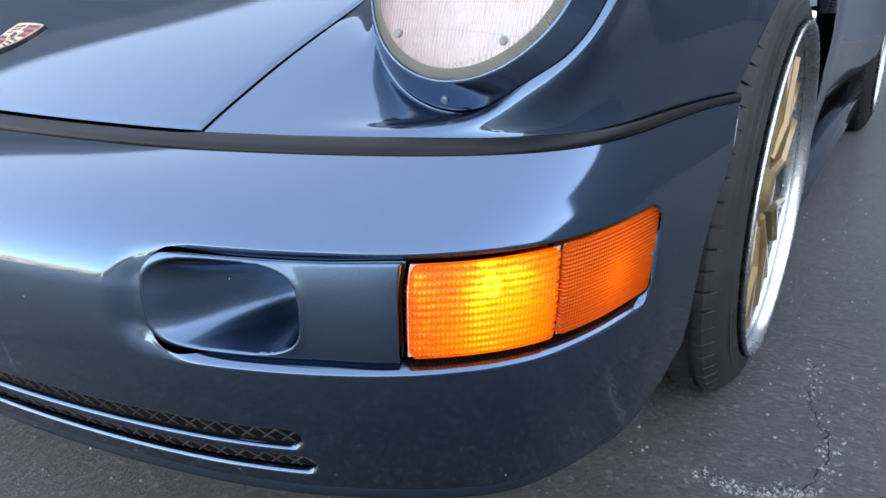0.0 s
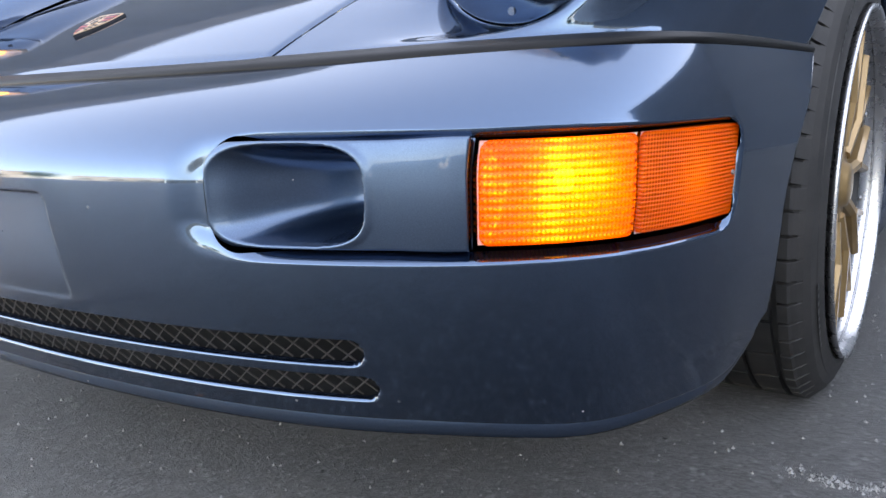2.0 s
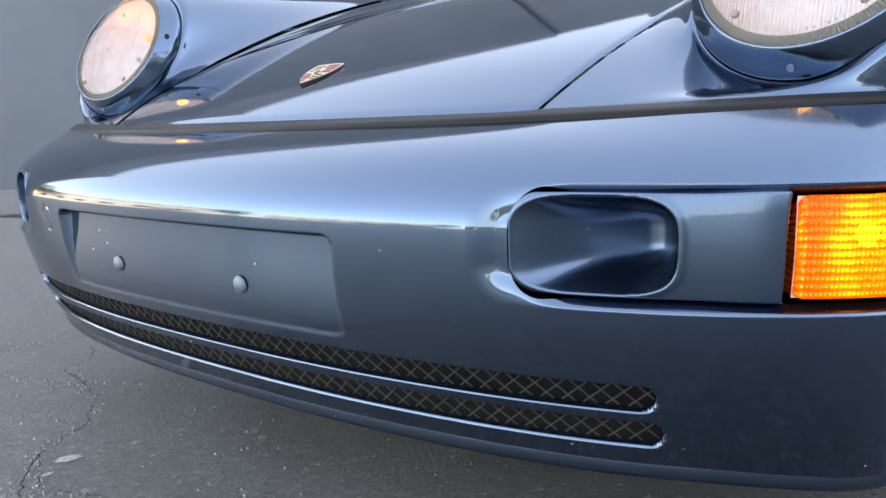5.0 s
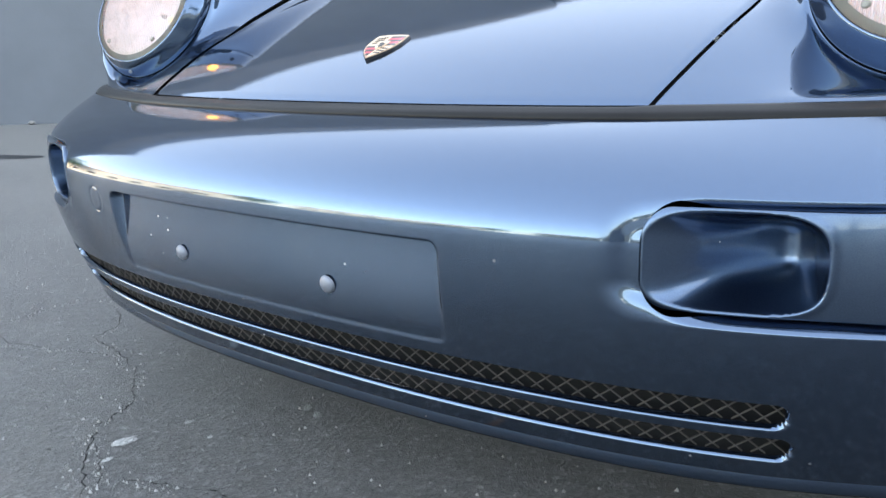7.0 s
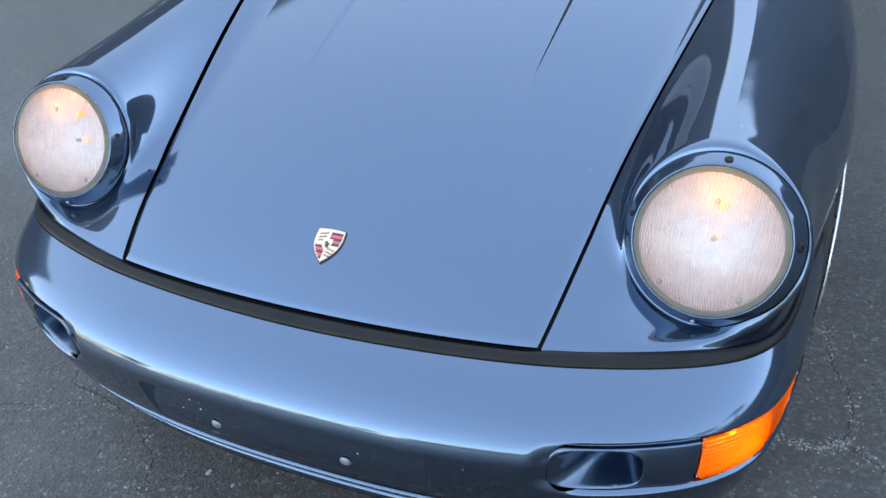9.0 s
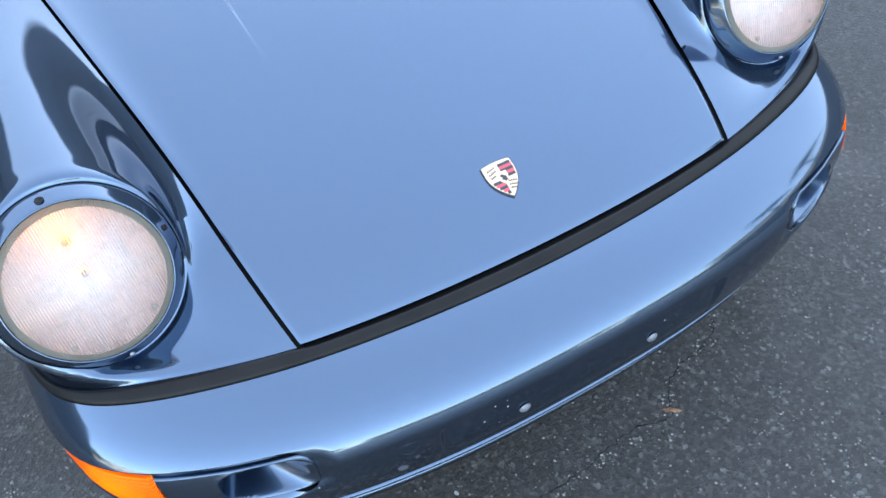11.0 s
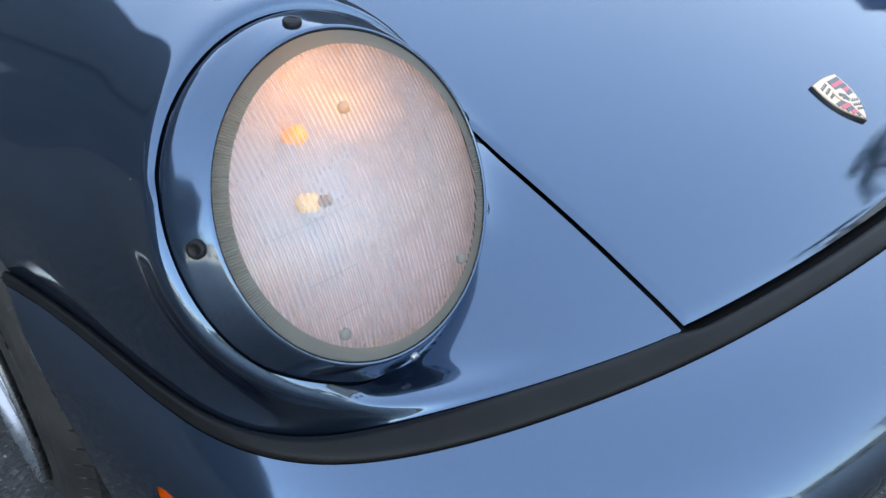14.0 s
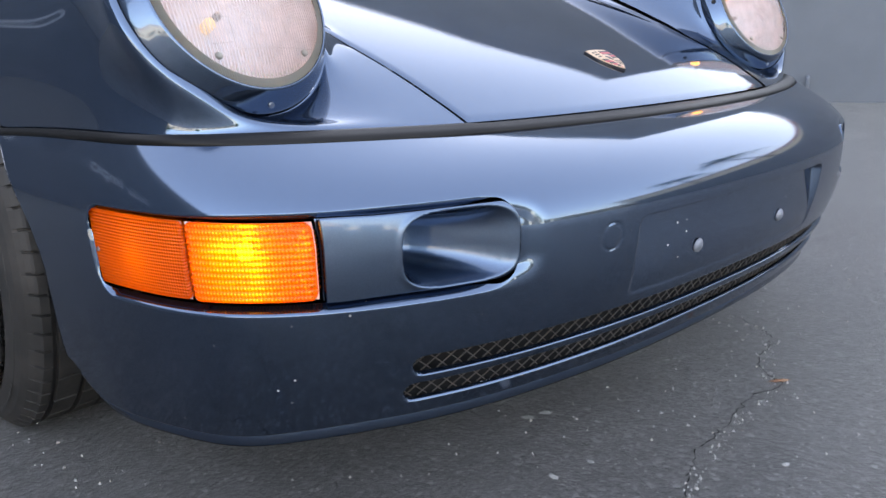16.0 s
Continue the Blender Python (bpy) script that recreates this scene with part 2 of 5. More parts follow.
def part(name, me, parent, label="", m=None):
    """Links a mesh as one part under a thing, its coordinates being those of the place."""
    ob = new(name, me)
    if m is not None:
        ob.matrix_world = m
    ob.parent = parent
    world_m = Matrix.Identity(4)
    up = parent
    while up is not None:
        world_m = up.matrix_basis @ world_m if up.parent is None else up.matrix_parent_inverse @ up.matrix_basis @ world_m
        up = up.parent
    ob.matrix_parent_inverse = world_m.inverted()
    return tagged(ob, label)


def lathe(profile, n):
    """Rows of points of a profile (radius, height) turned round the z axis."""
    a = np.linspace(0, 2 * np.pi, n, endpoint=False)
    return np.array([[(r * np.cos(t), r * np.sin(t), h) for t in a] for r, h in profile])


def moved(grid, m):
    g = grid.reshape(-1, 3)
    r = np.array(m.to_3x3())
    return (g @ r.T + np.array(m.translation)).reshape(grid.shape)


def mirrored(grid, side):
    return grid * np.array([side, 1, 1])


def smooth_step(a, b, x):
    t = np.clip((x - a) / (b - a), 0, 1)
    return t * t * (3 - 2 * t)


def round_box(s, z, s0, s1, z0, z1, r):
    """Signed distance to a rounded rectangle, negative inside."""
    qx = np.abs(s - (s0 + s1) / 2) - (s1 - s0) / 2 + r
    qz = np.abs(z - (z0 + z1) / 2) - (z1 - z0) / 2 + r
    return np.hypot(np.maximum(qx, 0), np.maximum(qz, 0)) + np.minimum(np.maximum(qx, qz), 0) - r


def box(bm, x0, x1, y0, y1, z0, z1, m=Matrix.Identity(4), bevel=0.0):
    made = bmesh.ops.create_cube(bm, size=1.0)["verts"]
    bmesh.ops.scale(bm, vec=(x1 - x0, y1 - y0, z1 - z0), verts=made)
    bmesh.ops.translate(bm, vec=((x0 + x1) / 2, (y0 + y1) / 2, (z0 + z1) / 2), verts=made)
    if bevel:
        edges = list({e for v in made for e in v.link_edges})
        made = list({v for f in bmesh.ops.bevel(bm, geom=edges, offset=bevel, segments=2, profile=0.5, affect="EDGES")["faces"] for v in f.verts} | {v for v in made if v.is_valid})
    bmesh.ops.transform(bm, matrix=m, verts=made)


# ---- ground and yard ----
ASPHALT = material("asphalt", (0.05, 0.05, 0.052), 0.35, 0.0, 0.0, 0.6)
bsdf(ASPHALT).inputs["Sheen Weight"].default_value = 0.34
# traffic has polished the stones' tops into a faint sheet
bsdf(ASPHALT).inputs["Coat Weight"].default_value = 0.35
bsdf(ASPHALT).inputs["Coat IOR"].default_value = 1.36
bsdf(ASPHALT).inputs["Coat Roughness"].default_value = 0.32
bsdf(ASPHALT).inputs["Sheen Roughness"].default_value = 0.33
bsdf(ASPHALT).inputs["Sheen Tint"].default_value = (0.98, 0.97, 0.96, 1)
stones = node(ASPHALT, "ShaderNodeTexVoronoi", Scale=135.0)
wire(ASPHALT, coords(ASPHALT), stones.inputs["Vector"])
grit = ramp(ASPHALT, stones.outputs["Color"], [(0.0, (0.008, 0.008, 0.0078)), (0.5, (0.026, 0.026, 0.0262)), (0.82, (0.095, 0.0945, 0.0945)), (1.0, (0.34, 0.336, 0.332))])
patch = ramp(ASPHALT, noise_of(ASPHALT, 1.1, 8, 0.68), [(0.36, (0.008, 0.008, 0.0079)), (0.50, (0.032, 0.032, 0.0324)), (0.66, (0.13, 0.129, 0.129))])
tone = mix_colors(ASPHALT, 0.40, grit, patch)
pale = node(ASPHALT, "ShaderNodeTexVoronoi", Scale=75.0)
wire(ASPHALT, coords(ASPHALT), pale.inputs["Vector"])
pale_mask = ramp(ASPHALT, pale.outputs["Distance"], [(0.12, (0.9, 0.9, 0.9)), (0.20, (0, 0, 0))])
pale_some = ramp(ASPHALT, pale.outputs["Color"], [(0.40, (0, 0, 0)), (0.70, (1, 1, 1))])
both = node(ASPHALT, "ShaderNodeMath")
both.operation = "MULTIPLY"
wire(ASPHALT, pale_mask, both.inputs[0])
wire(ASPHALT, pale_some, both.inputs[1])
wire(ASPHALT, mix_colors(ASPHALT, both.outputs[0], tone, (0.26, 0.255, 0.245)), bsdf(ASPHALT).inputs["Base Color"])
rough_bits = node(ASPHALT, "ShaderNodeMath")
rough_bits.operation = "ADD"
stone_tops = mix_colors(ASPHALT, 0.5, stones.outputs["Distance"], stones.outputs["Color"])
wire(ASPHALT, stone_tops, rough_bits.inputs[0])
wire(ASPHALT, noise_of(ASPHALT, 320.0, 4, 0.7), rough_bits.inputs[1])
bump(ASPHALT, rough_bits.outputs[0], 1.0, 0.0052)
wire(ASPHALT, ramp(ASPHALT, noise_of(ASPHALT, 40.0, 5, 0.6), [(0.3, (0.27, 0.27, 0.27)), (0.75, (0.44, 0.44, 0.44))]), bsdf(ASPHALT).inputs["Roughness"])
WALL = material("grey_wall_paint", (0.17, 0.19, 0.215), 0.7)
wire(WALL, ramp(WALL, noise_of(WALL, 1.7, 6), [(0.3, (0.130, 0.148, 0.172)), (0.75, (0.160, 0.180, 0.208))]), bsdf(WALL).inputs["Base Color"])
bump(WALL, noise_of(WALL, 45.0, 5), 0.25, 0.004)
steps = np.r_[-400, -150, -60, -25, -10, np.linspace(-5, 6, 45), 10, 25, 60, 150, 400]
gx, gy = np.meshgrid(steps, steps)
ground = new("ground", grid_mesh("ground", np.stack([gx, gy, np.zeros_like(gx)], -1), ASPHALT))
tagged(ground, "dark grey cracked asphalt of the yard, with pale grit", "asphalt", kind="structure")


def wall(name, x0, y0, x1, y1, height, mat, label, thick=0.25, far_height=None):
    """A standing wall whose inner foot runs from the first point to the second."""
    way = Vector((x1 - x0, y1 - y0, 0))
    bm = bmesh.new()
    turn = Matrix.Translation((x0, y0, 0)) @ Matrix.Rotation(math.atan2(way.y, way.x), 4, "Z")
    box(bm, 0, way.length, 0, thick, 0, height, turn)
    if far_height is not None:
        # a coping that falls towards the far end
        for v in bm.verts:
            if v.co.z > 1 and (v.co - Vector((x1, y1, height))).length < 2 * thick:
                v.co.z = far_height
    ob = new(name, from_bm(name, bm, mat, False))
    return tagged(ob, label, "wall", kind="structure")


wall("wall_west", -10.0, -.5, -4.2, 6.9, 5.2, WALL, "tall plain grey painted wall at the yard's edge", far_height=5.9)
wall("wall_north", -4.4, 7.0, -1.4, 7.0, 5.9, WALL, "tall plain grey painted wall behind the car", far_height=4.7)
wall("wall_north_right", 0.35, 7.0, 4.4, 7.0, 4.7, WALL, "plain grey painted wall behind the car")
wall("wall_north_low", -1.4, 7.0, 0.35, 7.0, 3.6, WALL, "plain grey painted wall behind the car")
wall("wall_east", 4.2, 7.2, 6.25, 2.3, 4.7, WALL, "tall plain grey painted wall beside the yard")
# only its start is in view; the long run is added to block sun
wall("wall_east_low", 6.25, 2.3, 13.0, -14.0, 2.6, WALL, "plain grey painted wall beside the yard")

# white painted lettering on the wall, of which only a few letters can be read
SIGN = material("white_sign_paint", (0.75, 0.75, 0.74), 0.6)
SIGN_Z, SIGN_SIZE = 1.9, 0.75
sign = new("wall_sign")
SIGN_WAY = Vector((5.8, 7.4, 0)).normalized()
SIGN_OUT = SIGN_WAY.cross(Vector((0, 0, 1)))
SIGN_M = Matrix((SIGN_WAY, Vector((0, 0, 1)), SIGN_OUT)).transposed().to_4x4()
SIGN_M.translation = Vector((-4.2, 6.9, 0)) - SIGN_WAY * 2.2 + SIGN_OUT * .004 + Vector((0, 0, SIGN_Z))
sign.matrix_world = SIGN_M
tagged(sign, "white slanted lettering painted on the grey wall", "sign")
letters = bpy.data.curves.new("lettering", "FONT")
letters.body, letters.size, letters.shear, letters.extrude = "Impo", SIGN_SIZE, .25, .006
writing = new("lettering", letters)
writing_mesh = bpy.data.meshes.new_from_object(writing)
bpy.data.objects.remove(writing)
writing_mesh.materials.clear()
writing_mesh.materials.append(SIGN)
ob = new("lettering", writing_mesh)
ob.parent = sign
for n in range(5):
    bm = bmesh.new()
    lean = Matrix.Translation((-1.9 * SIGN_SIZE + n * .34 * SIGN_SIZE, 0, 0)) @ Matrix.Rotation(radians(-18), 4, "Z")
    box(bm, -.04 * SIGN_SIZE, .04 * SIGN_SIZE, 0, (.66 if n in (0, 3) else .42) * SIGN_SIZE, -.004, .006, lean, bevel=.004)
    box(bm, -.02, .24 * SIGN_SIZE, .02, .10 * SIGN_SIZE, -.004, .005, lean)
    ob = new("stroke", from_bm("stroke", bm, SIGN, False))
    ob.parent = sign

# ---- the car ----
car = new("car")
car.matrix_world = pose(0, 2.3, 0)
tagged(car, "dark blue metallic sports car with its indicators lit, parked on asphalt", "car")

HALF = 401
LOWS = np.linspace(0, 1, 221)
half, LENGTH = bumper_rows(HALF, LOWS, 76)
side_s = np.linspace(0, LENGTH, HALF)


def skin(s, z, inset=0.0):
    """Points of the bumper's outer skin at arc length s from the middle and height z, sunk by inset."""
    s, z = np.broadcast_arrays(np.asarray(s, float), np.asarray(z, float))
    out = np.empty(s.shape + (3,))
    eps = 0.002
    flat_s, flat_z = np.abs(s).ravel(), z.ravel()

    def at(a, b):
        a = np.clip(a, 0, LENGTH - 1e-6)
        i = np.minimum((a / LENGTH * (HALF - 1)).astype(int), HALF - 2)
        w = (a / LENGTH * (HALF - 1) - i)[:, None]
        pts = np.empty((len(a), 3))
        for c in np.unique(i):
            sel = i == c
            col0, col1 = half[:, c], half[:, c + 1]
            p0 = np.stack([np.interp(-b[sel], -col0[:, 2], col0[:, k]) for k in range(3)], 1)
            p1 = np.stack([np.interp(-b[sel], -col1[:, 2], col1[:, k]) for k in range(3)], 1)
            pts[sel] = p0 * (1 - w[sel]) + p1 * w[sel]
        return pts

    p = at(flat_s, flat_z)
    ds = at(flat_s + eps, flat_z) - at(flat_s - eps, flat_z)
    dz = at(flat_s, flat_z + eps) - at(flat_s, flat_z - eps)
    nrm = np.cross(ds, dz)
    nrm /= np.linalg.norm(nrm, axis=1)[:, None] + 1e-12
    p = p - nrm * (np.broadcast_to(inset, s.shape).ravel()[:, None])
    p[:, 0] *= np.where(s.ravel() < 0, -1, 1)
    return p.reshape(out.shape)


def bumper_cover():
    full = np.concatenate([(half * np.array([-1, 1, 1]))[:, :0:-1], half], axis=1)
    s = np.r_[-side_s[:0:-1], side_s][None, :] * np.ones((len(full), 1))
    z = full[..., 2]
    a = np.abs(s)
    du, dv = np.gradient(full, axis=1), np.gradient(full, axis=0)
    nrm = np.cross(du, dv)
    nrm /= np.linalg.norm(nrm, axis=-1)[..., None] + 1e-12
    if nrm[110, HALF, 1] > 0:
        nrm = -nrm
    # the long recess for lamp and duct, with a soft inner end
    sd = round_box(a, z, .413, .968, .3245, .4265, .034)
    soft = .005 + .025 * smooth_step(.50, .43, a) + .009 * smooth_step(.36, .33, z)
    sunk = smooth_step(0, 1, -sd / soft)
    depth = .034 * sunk * (.25 + .75 * smooth_step(.452, .53, a)) * (1 - .75 * smooth_step(.945, .962, a))
    # number plate seat, deepest at its upper edge
    sd = round_box(a, z, -.267, .267, .270, .377, .012)
    depth += (.013 * smooth_step(.279, .375, z) + .0015) * smooth_step(0, .006, -sd) * (a < .3)
    # openings: the seat of lamp and duct, and the two air slots
    field = round_box(a, z, .4468, .9655, .3306, .4248, np.where(a < .6, .031, .0275))
    for z0, z1, end in ((.2325, .2585, .572), (.1965, .2225, .580)):
        sd = round_box(a, z, -end, end, z0, z1, .0125)
        depth += .011 * smooth_step(-.0004, .0015, -sd)
        field = np.minimum(field, sd + .0007)
    # round towing-eye cover on one side
    ring = np.abs(np.hypot(s + .316, z - .360) - .0165)
    depth += .0012 * smooth_step(.0022, .0006, ring)
    full = full - nrm * depth[..., None]
    # turned-in lower edge and ends
    foot = full[-1] - nrm[-1] * .02 + np.array([0, 0, -.004])
    foot2 = foot - nrm[-1] * .05 + np.array([0, 0, .01])
    full = np.concatenate([full, foot[None], foot2[None]])
    for end in (0, -1):
        flange = full[:, end] * np.array([.975, 1, 1]) + np.array([0, -.006, 0])
        full = np.insert(full, 0, flange, axis=1) if end == 0 else np.append(full, flange[:, None], axis=1)
    field = np.pad(field, ((0, 2), (1, 1)), mode="edge")
    return clipped_grid("bumper", full, field, BUMPER_PAINT, flip=True)


bumper = part("bumper", bumper_cover(), car, "blue metallic front bumper with stone chips")


def skin_panel(name, mat, side, s0, s1, z0, z1, r, inset, drop, edge, step, shape=None, uv=False, square=False, hollow=None):
    """A panel that follows the bumper's skin, with rounded corners and turned-in edges."""
    ns, nz = int((s1 - s0 + .004) / step) + 1, int((z1 - z0 + .004) / step) + 1
    s, z = np.meshgrid(np.linspace(s0 - .002, s1 + .002, ns), np.linspace(z1 + .002, z0 - .002, nz))
    sd = np.maximum(round_box(s, z, s0, s1 + .1, z0, z1, r), s - s1) if square else round_box(s, z, s0, s1, z0, z1, r)
    fall = smooth_step(-edge, 0, sd) ** 1.5
    sunk = inset + drop * fall
    if shape is not None:
        sunk = sunk + shape(s, z)
    p = skin(s, z, sunk)
    if hollow is not None:
        # a hollow is pressed in along one straight line, not along the curved skin
        depth, sc, zc, lean = hollow(s, z)
        mid, back, beside = (skin(np.array([sc + ds]), np.array([zc]), d)[0] for ds, d in ((0, 0), (0, .01), (.01, 0)))
        way = (back - mid) / .01 + lean * (beside - mid) / .01
        p = p + depth[..., None] * way
    p = mirrored(p, side)
    out = sd > .0012
    cell = out[:-1, :-1] | out[1:, :-1] | out[:-1, 1:] | out[1:, 1:]
    return grid_mesh(name, p, mat, ~cell, flip=side > 0, uv=np.stack([s, z], -1) * float(uv) if uv else None)


def duct_face(s, z):
    """Relief of the insert's face: a soft lip round the hollow, a flattened top, a raised outer end."""
    u, v = (s - .5172) / .0688, (z - .3771) / .0405
    rho = (np.abs(u) ** 3.6 + np.abs(v) ** 3.6) ** (1 / 3.6)
    return -.0010 * np.exp(-((rho - 1.03) / .06) ** 2) - 6.0 * np.maximum(z - .385, 0) ** 2 - .003 * smooth_step(.60, .655, s)


def duct_hollow(s, z):
    """The bowl in the insert's inner end, deepest where the air goes in."""
    u, v = (s - .5172) / .0688, (z - .3771) / .0405
    rho = (np.abs(u) ** 3.6 + np.abs(v) ** 3.6) ** (1 / 3.6)
    deep = .008 + .074 * smooth_step(-1.15, .75, u)
    return deep * np.clip(1 - rho ** 3.6, 0, 1), .5172, .3771, .22


SLOT_SHADE = material("slot_shade_black", (0.004, 0.004, 0.005), 0.9)
for side in (1, -1):
    pod = part("duct_insert", skin_panel("duct_insert", SATIN_PAINT, side, .4455, .6685, .3315, .4230, .026, .0075, .013, .0034, .0011, duct_face, square=True, hollow=duct_hollow), car)


_, _, nose_out, _ = side_curves(HALF)


def along_foot(offsets, stop=1.0):
    """Rows that follow the bumper's lower edge; offsets of (inwards, up)."""
    n = int(HALF * stop)
    foot, out = half[-1, :n], np.c_[nose_out[:n], np.zeros(n)]
    rows = [foot - out * d + np.array([0, 0, h]) for d, h in offsets]
    rows = [np.concatenate([(r * np.array([-1, 1, 1]))[:0:-1], r]) for r in rows]
    return np.array(rows)


part("lip", grid_mesh("lip", along_foot([(.010, .004), (.003, .002), (.0028, -.002), (.0035, -.011), (.006, -.0155), (.012, -.018), (.09, -.010)], .985), SATIN_PAINT, flip=True), bumper, "narrow blue lip under the bumper")
# added black liner: stops stray light so the recess gaps stay dark
s_back = np.linspace(.40, 1.0, 120)
for side in (1, -1):
    g = np.array([skin(s_back, np.full(120, z), np.full(120, d)) for z, d in ((.45, .03), (.45, .16), (.30, .16), (.30, .03))])
    part("dark_liner", grid_mesh("dark_liner", mirrored(g, side), DARK), bumper)

# rubber strip between bumper and body
top_line, _ = even(bspline(STRIP_TOP, 400), 300)
low_line, _ = even(bspline(STRIP_LOW, 400), 300)


def strip_rows(stations, rise):
    """Rows along the strip's run, at shares of its width that may vary along it, lifted by rise(share)."""
    across = top_line - low_line
    up = np.cross(np.gradient(top_line, axis=0), across)
    up /= np.linalg.norm(up, axis=1)[:, None]
    up *= np.sign(up[:, 2:3])
    rows = [low_line + across * np.reshape(w, (-1, 1)) + up * h for w, h in zip(stations, rise)]
    return np.array([np.concatenate([(r * np.array([-1, 1, 1]))[:0:-1], r]) for r in rows])


# the hood's edge leaves a wider dark joint than the fenders do
strip_end = .97 - .15 * (1 - smooth_step(.37, .41, top_line[:, 0]))
shares = np.linspace(0, 1, 14)
stations = [.05 + (strip_end - .05) * w for w in np.r_[0, 0, shares, 1, 1]]
crown = .0048 * (1 - (2 * shares - 1) ** 4) * (.75 + .25 * shares)
part("bumper_strip", grid_mesh("bumper_strip", strip_rows(stations, np.r_[-.02, -.004, crown, -.004, -.02]), RUBBER), car, "matt black rubber strip over the bumper")
part("strip_joint", grid_mesh("strip_joint", strip_rows([-.08 * np.ones(300), -.08 * np.ones(300), np.full(300, 1.08), np.full(300, 1.08)], [-.022, -.0065, -.0065, -.022]), DARK), car)

# body surface: nose and hood rise behind the strip, and a fender tube runs back from each headlight
GAP = [(.393, .468, .487), (.416, .562, .548), (.440, .79, .628), (.493, 1.035, .71), (.536, 1.295, .774)]
gap_line = bspline(GAP, 300)
gap_line = np.concatenate([gap_line, gap_line[-1] + np.outer(np.linspace(.02, .56, 60), (.13, 1, .24))])
RISE = bspline([(0, 0), (.028, .020), (.09, .058), (.20, .105), (.34, .157), (.56, .228), (.82, .296), (1.1, .362), (1.4, .42), (1.7, .47)], 600)


def front_y(x):
    return np.interp(np.abs(x), top_line[:, 0], top_line[:, 1])


def base_z(x, y):
    t = y - front_y(np.minimum(np.abs(x), .70))
    h = np.interp(t, RISE[:, 0], RISE[:, 1])
    h = np.where(t < 0, t * .7, h)
    # the ledge below the lamp lies flatter
    ledge = .010 * np.exp(-((np.abs(x) - .60) / .14) ** 2) * smooth_step(0, .055, t) * smooth_step(.24, .06, t)
    return np.interp(np.abs(x), top_line[:, 0], top_line[:, 2]) + h - ledge + crease(x, y)


def crease(x, y):
    """Two folds of the hood that fade out towards the nose; the panel between them lies a little lower."""
    d = .237 + .05 * (y - .95) - np.abs(x)
    return -.0045 * smooth_step(.84, 1.25, y) * smooth_step(0, .003 + .010 * smooth_step(.95, 1.3, y), d)


HL = np.array((.609, .628, .628))
HL_AZ, HL_EL = radians(-6.5), radians(26)
HL_N = np.array((math.sin(HL_AZ) * math.cos(HL_EL), -math.cos(HL_AZ) * math.cos(HL_EL), math.sin(HL_EL)))
TUBE = bspline([(.50, .609, .1305, .1295, .6285, .1180), (.63, .609, .1305, .1295, .6285, .1180), (.75, .610, .138, .130, .627, .130), (.92, .613, .152, .130, .620, .149),
                (1.2, .618, .178, .140, .60, .198), (1.5, .620, .185, .150, .58, .250), (1.9, .620, .180, .170, .56, .300), (2.2, .62, .18, .18, .56, .32)], 400)
SIDE = bspline([(.40, .56), (.50, .63), (.56, .69), (.61, .722), (.66, .741), (.73, .752), (.82, .765), (.90, .780), (1.0, .798), (1.2, .812), (1.45, .812), (1.7, .800), (2.2, .792)], 300)


def body(x, y, z):
    """Negative inside the car's front, zero on its skin (x >= 0)."""
    fb = (z - base_z(x, y)) * .93
    xs = np.interp(y, SIDE[:, 0], SIDE[:, 1]) - .55 * np.maximum(z - .52, 0) ** 2 - .10 * np.maximum(.50 - z, 0) ** 1.3
    fs = x - xs
    k = .075
    h = np.clip(.5 + .5 * (fb - fs) / k, 0, 1)
    block = fs * (1 - h) + fb * h + k * h * (1 - h)
    xc, ao, ai, zt, b = (np.interp(y, TUBE[:, 0], TUBE[:, i]) for i in range(1, 6))
    a = np.where(x > xc, ao, ai)
    tube = (np.hypot((x - xc) / a, (z - zt) / b) - 1) * np.minimum(a, b)
    cap = (x - HL[0]) * HL_N[0] + (y - HL[1]) * HL_N[1] + (z - HL[2]) * HL_N[2] - .002
    k = .016
    h = np.clip(.5 + .5 * (tube - cap) / k, 0, 1)
    tube = cap * (1 - h) + tube * h + k * h * (1 - h)
    k = .030 + .045 * np.maximum(smooth_step(.575, .70, y), smooth_step(.62, .70, x))
    h = np.clip(.5 + .5 * (block - tube) / k, 0, 1)
    return block * (1 - h) + tube * h - k * h * (1 - h)


def hood_z(x, y):
    lo, hi = np.full(np.shape(x), .3), np.full(np.shape(x), 1.3)
    for _ in range(32):
        mid = (lo + hi) / 2
        inside = body(np.abs(x), y, mid) < 0
        lo, hi = np.where(inside, mid, lo), np.where(inside, hi, mid)
    return (lo + hi) / 2


def hood():
    v = np.r_[0, .0015, .004, .008, np.linspace(.016, 1, 200)]
    u = np.r_[-1, -.997, -.99, np.linspace(-.98, .98, 521), .99, .997, 1]
    uu, vv = np.meshgrid(u, v)
    y = np.zeros_like(uu)
    x = uu * .385
    for _ in range(3):
        y0 = front_y(x) + .0035
        y = y0 + vv * (1.75 - y0)
        x = uu * (np.interp(y, gap_line[:, 1], gap_line[:, 0]) - .0036)
    z = hood_z(x, y)
    edge = np.minimum((1 - np.abs(uu)) * .45, vv * 1.3)
    z = z - .0022 * (1 - smooth_step(0, .007, edge)) ** 2
    g = np.stack([x, y, z], -1)
    return grid_mesh("hood", g, PAINT)


part("hood", hood(), car, "smooth blue metallic front hood")

AXLE, ARCH = (1.194, .303), .345
X0, Z0 = .60, .40


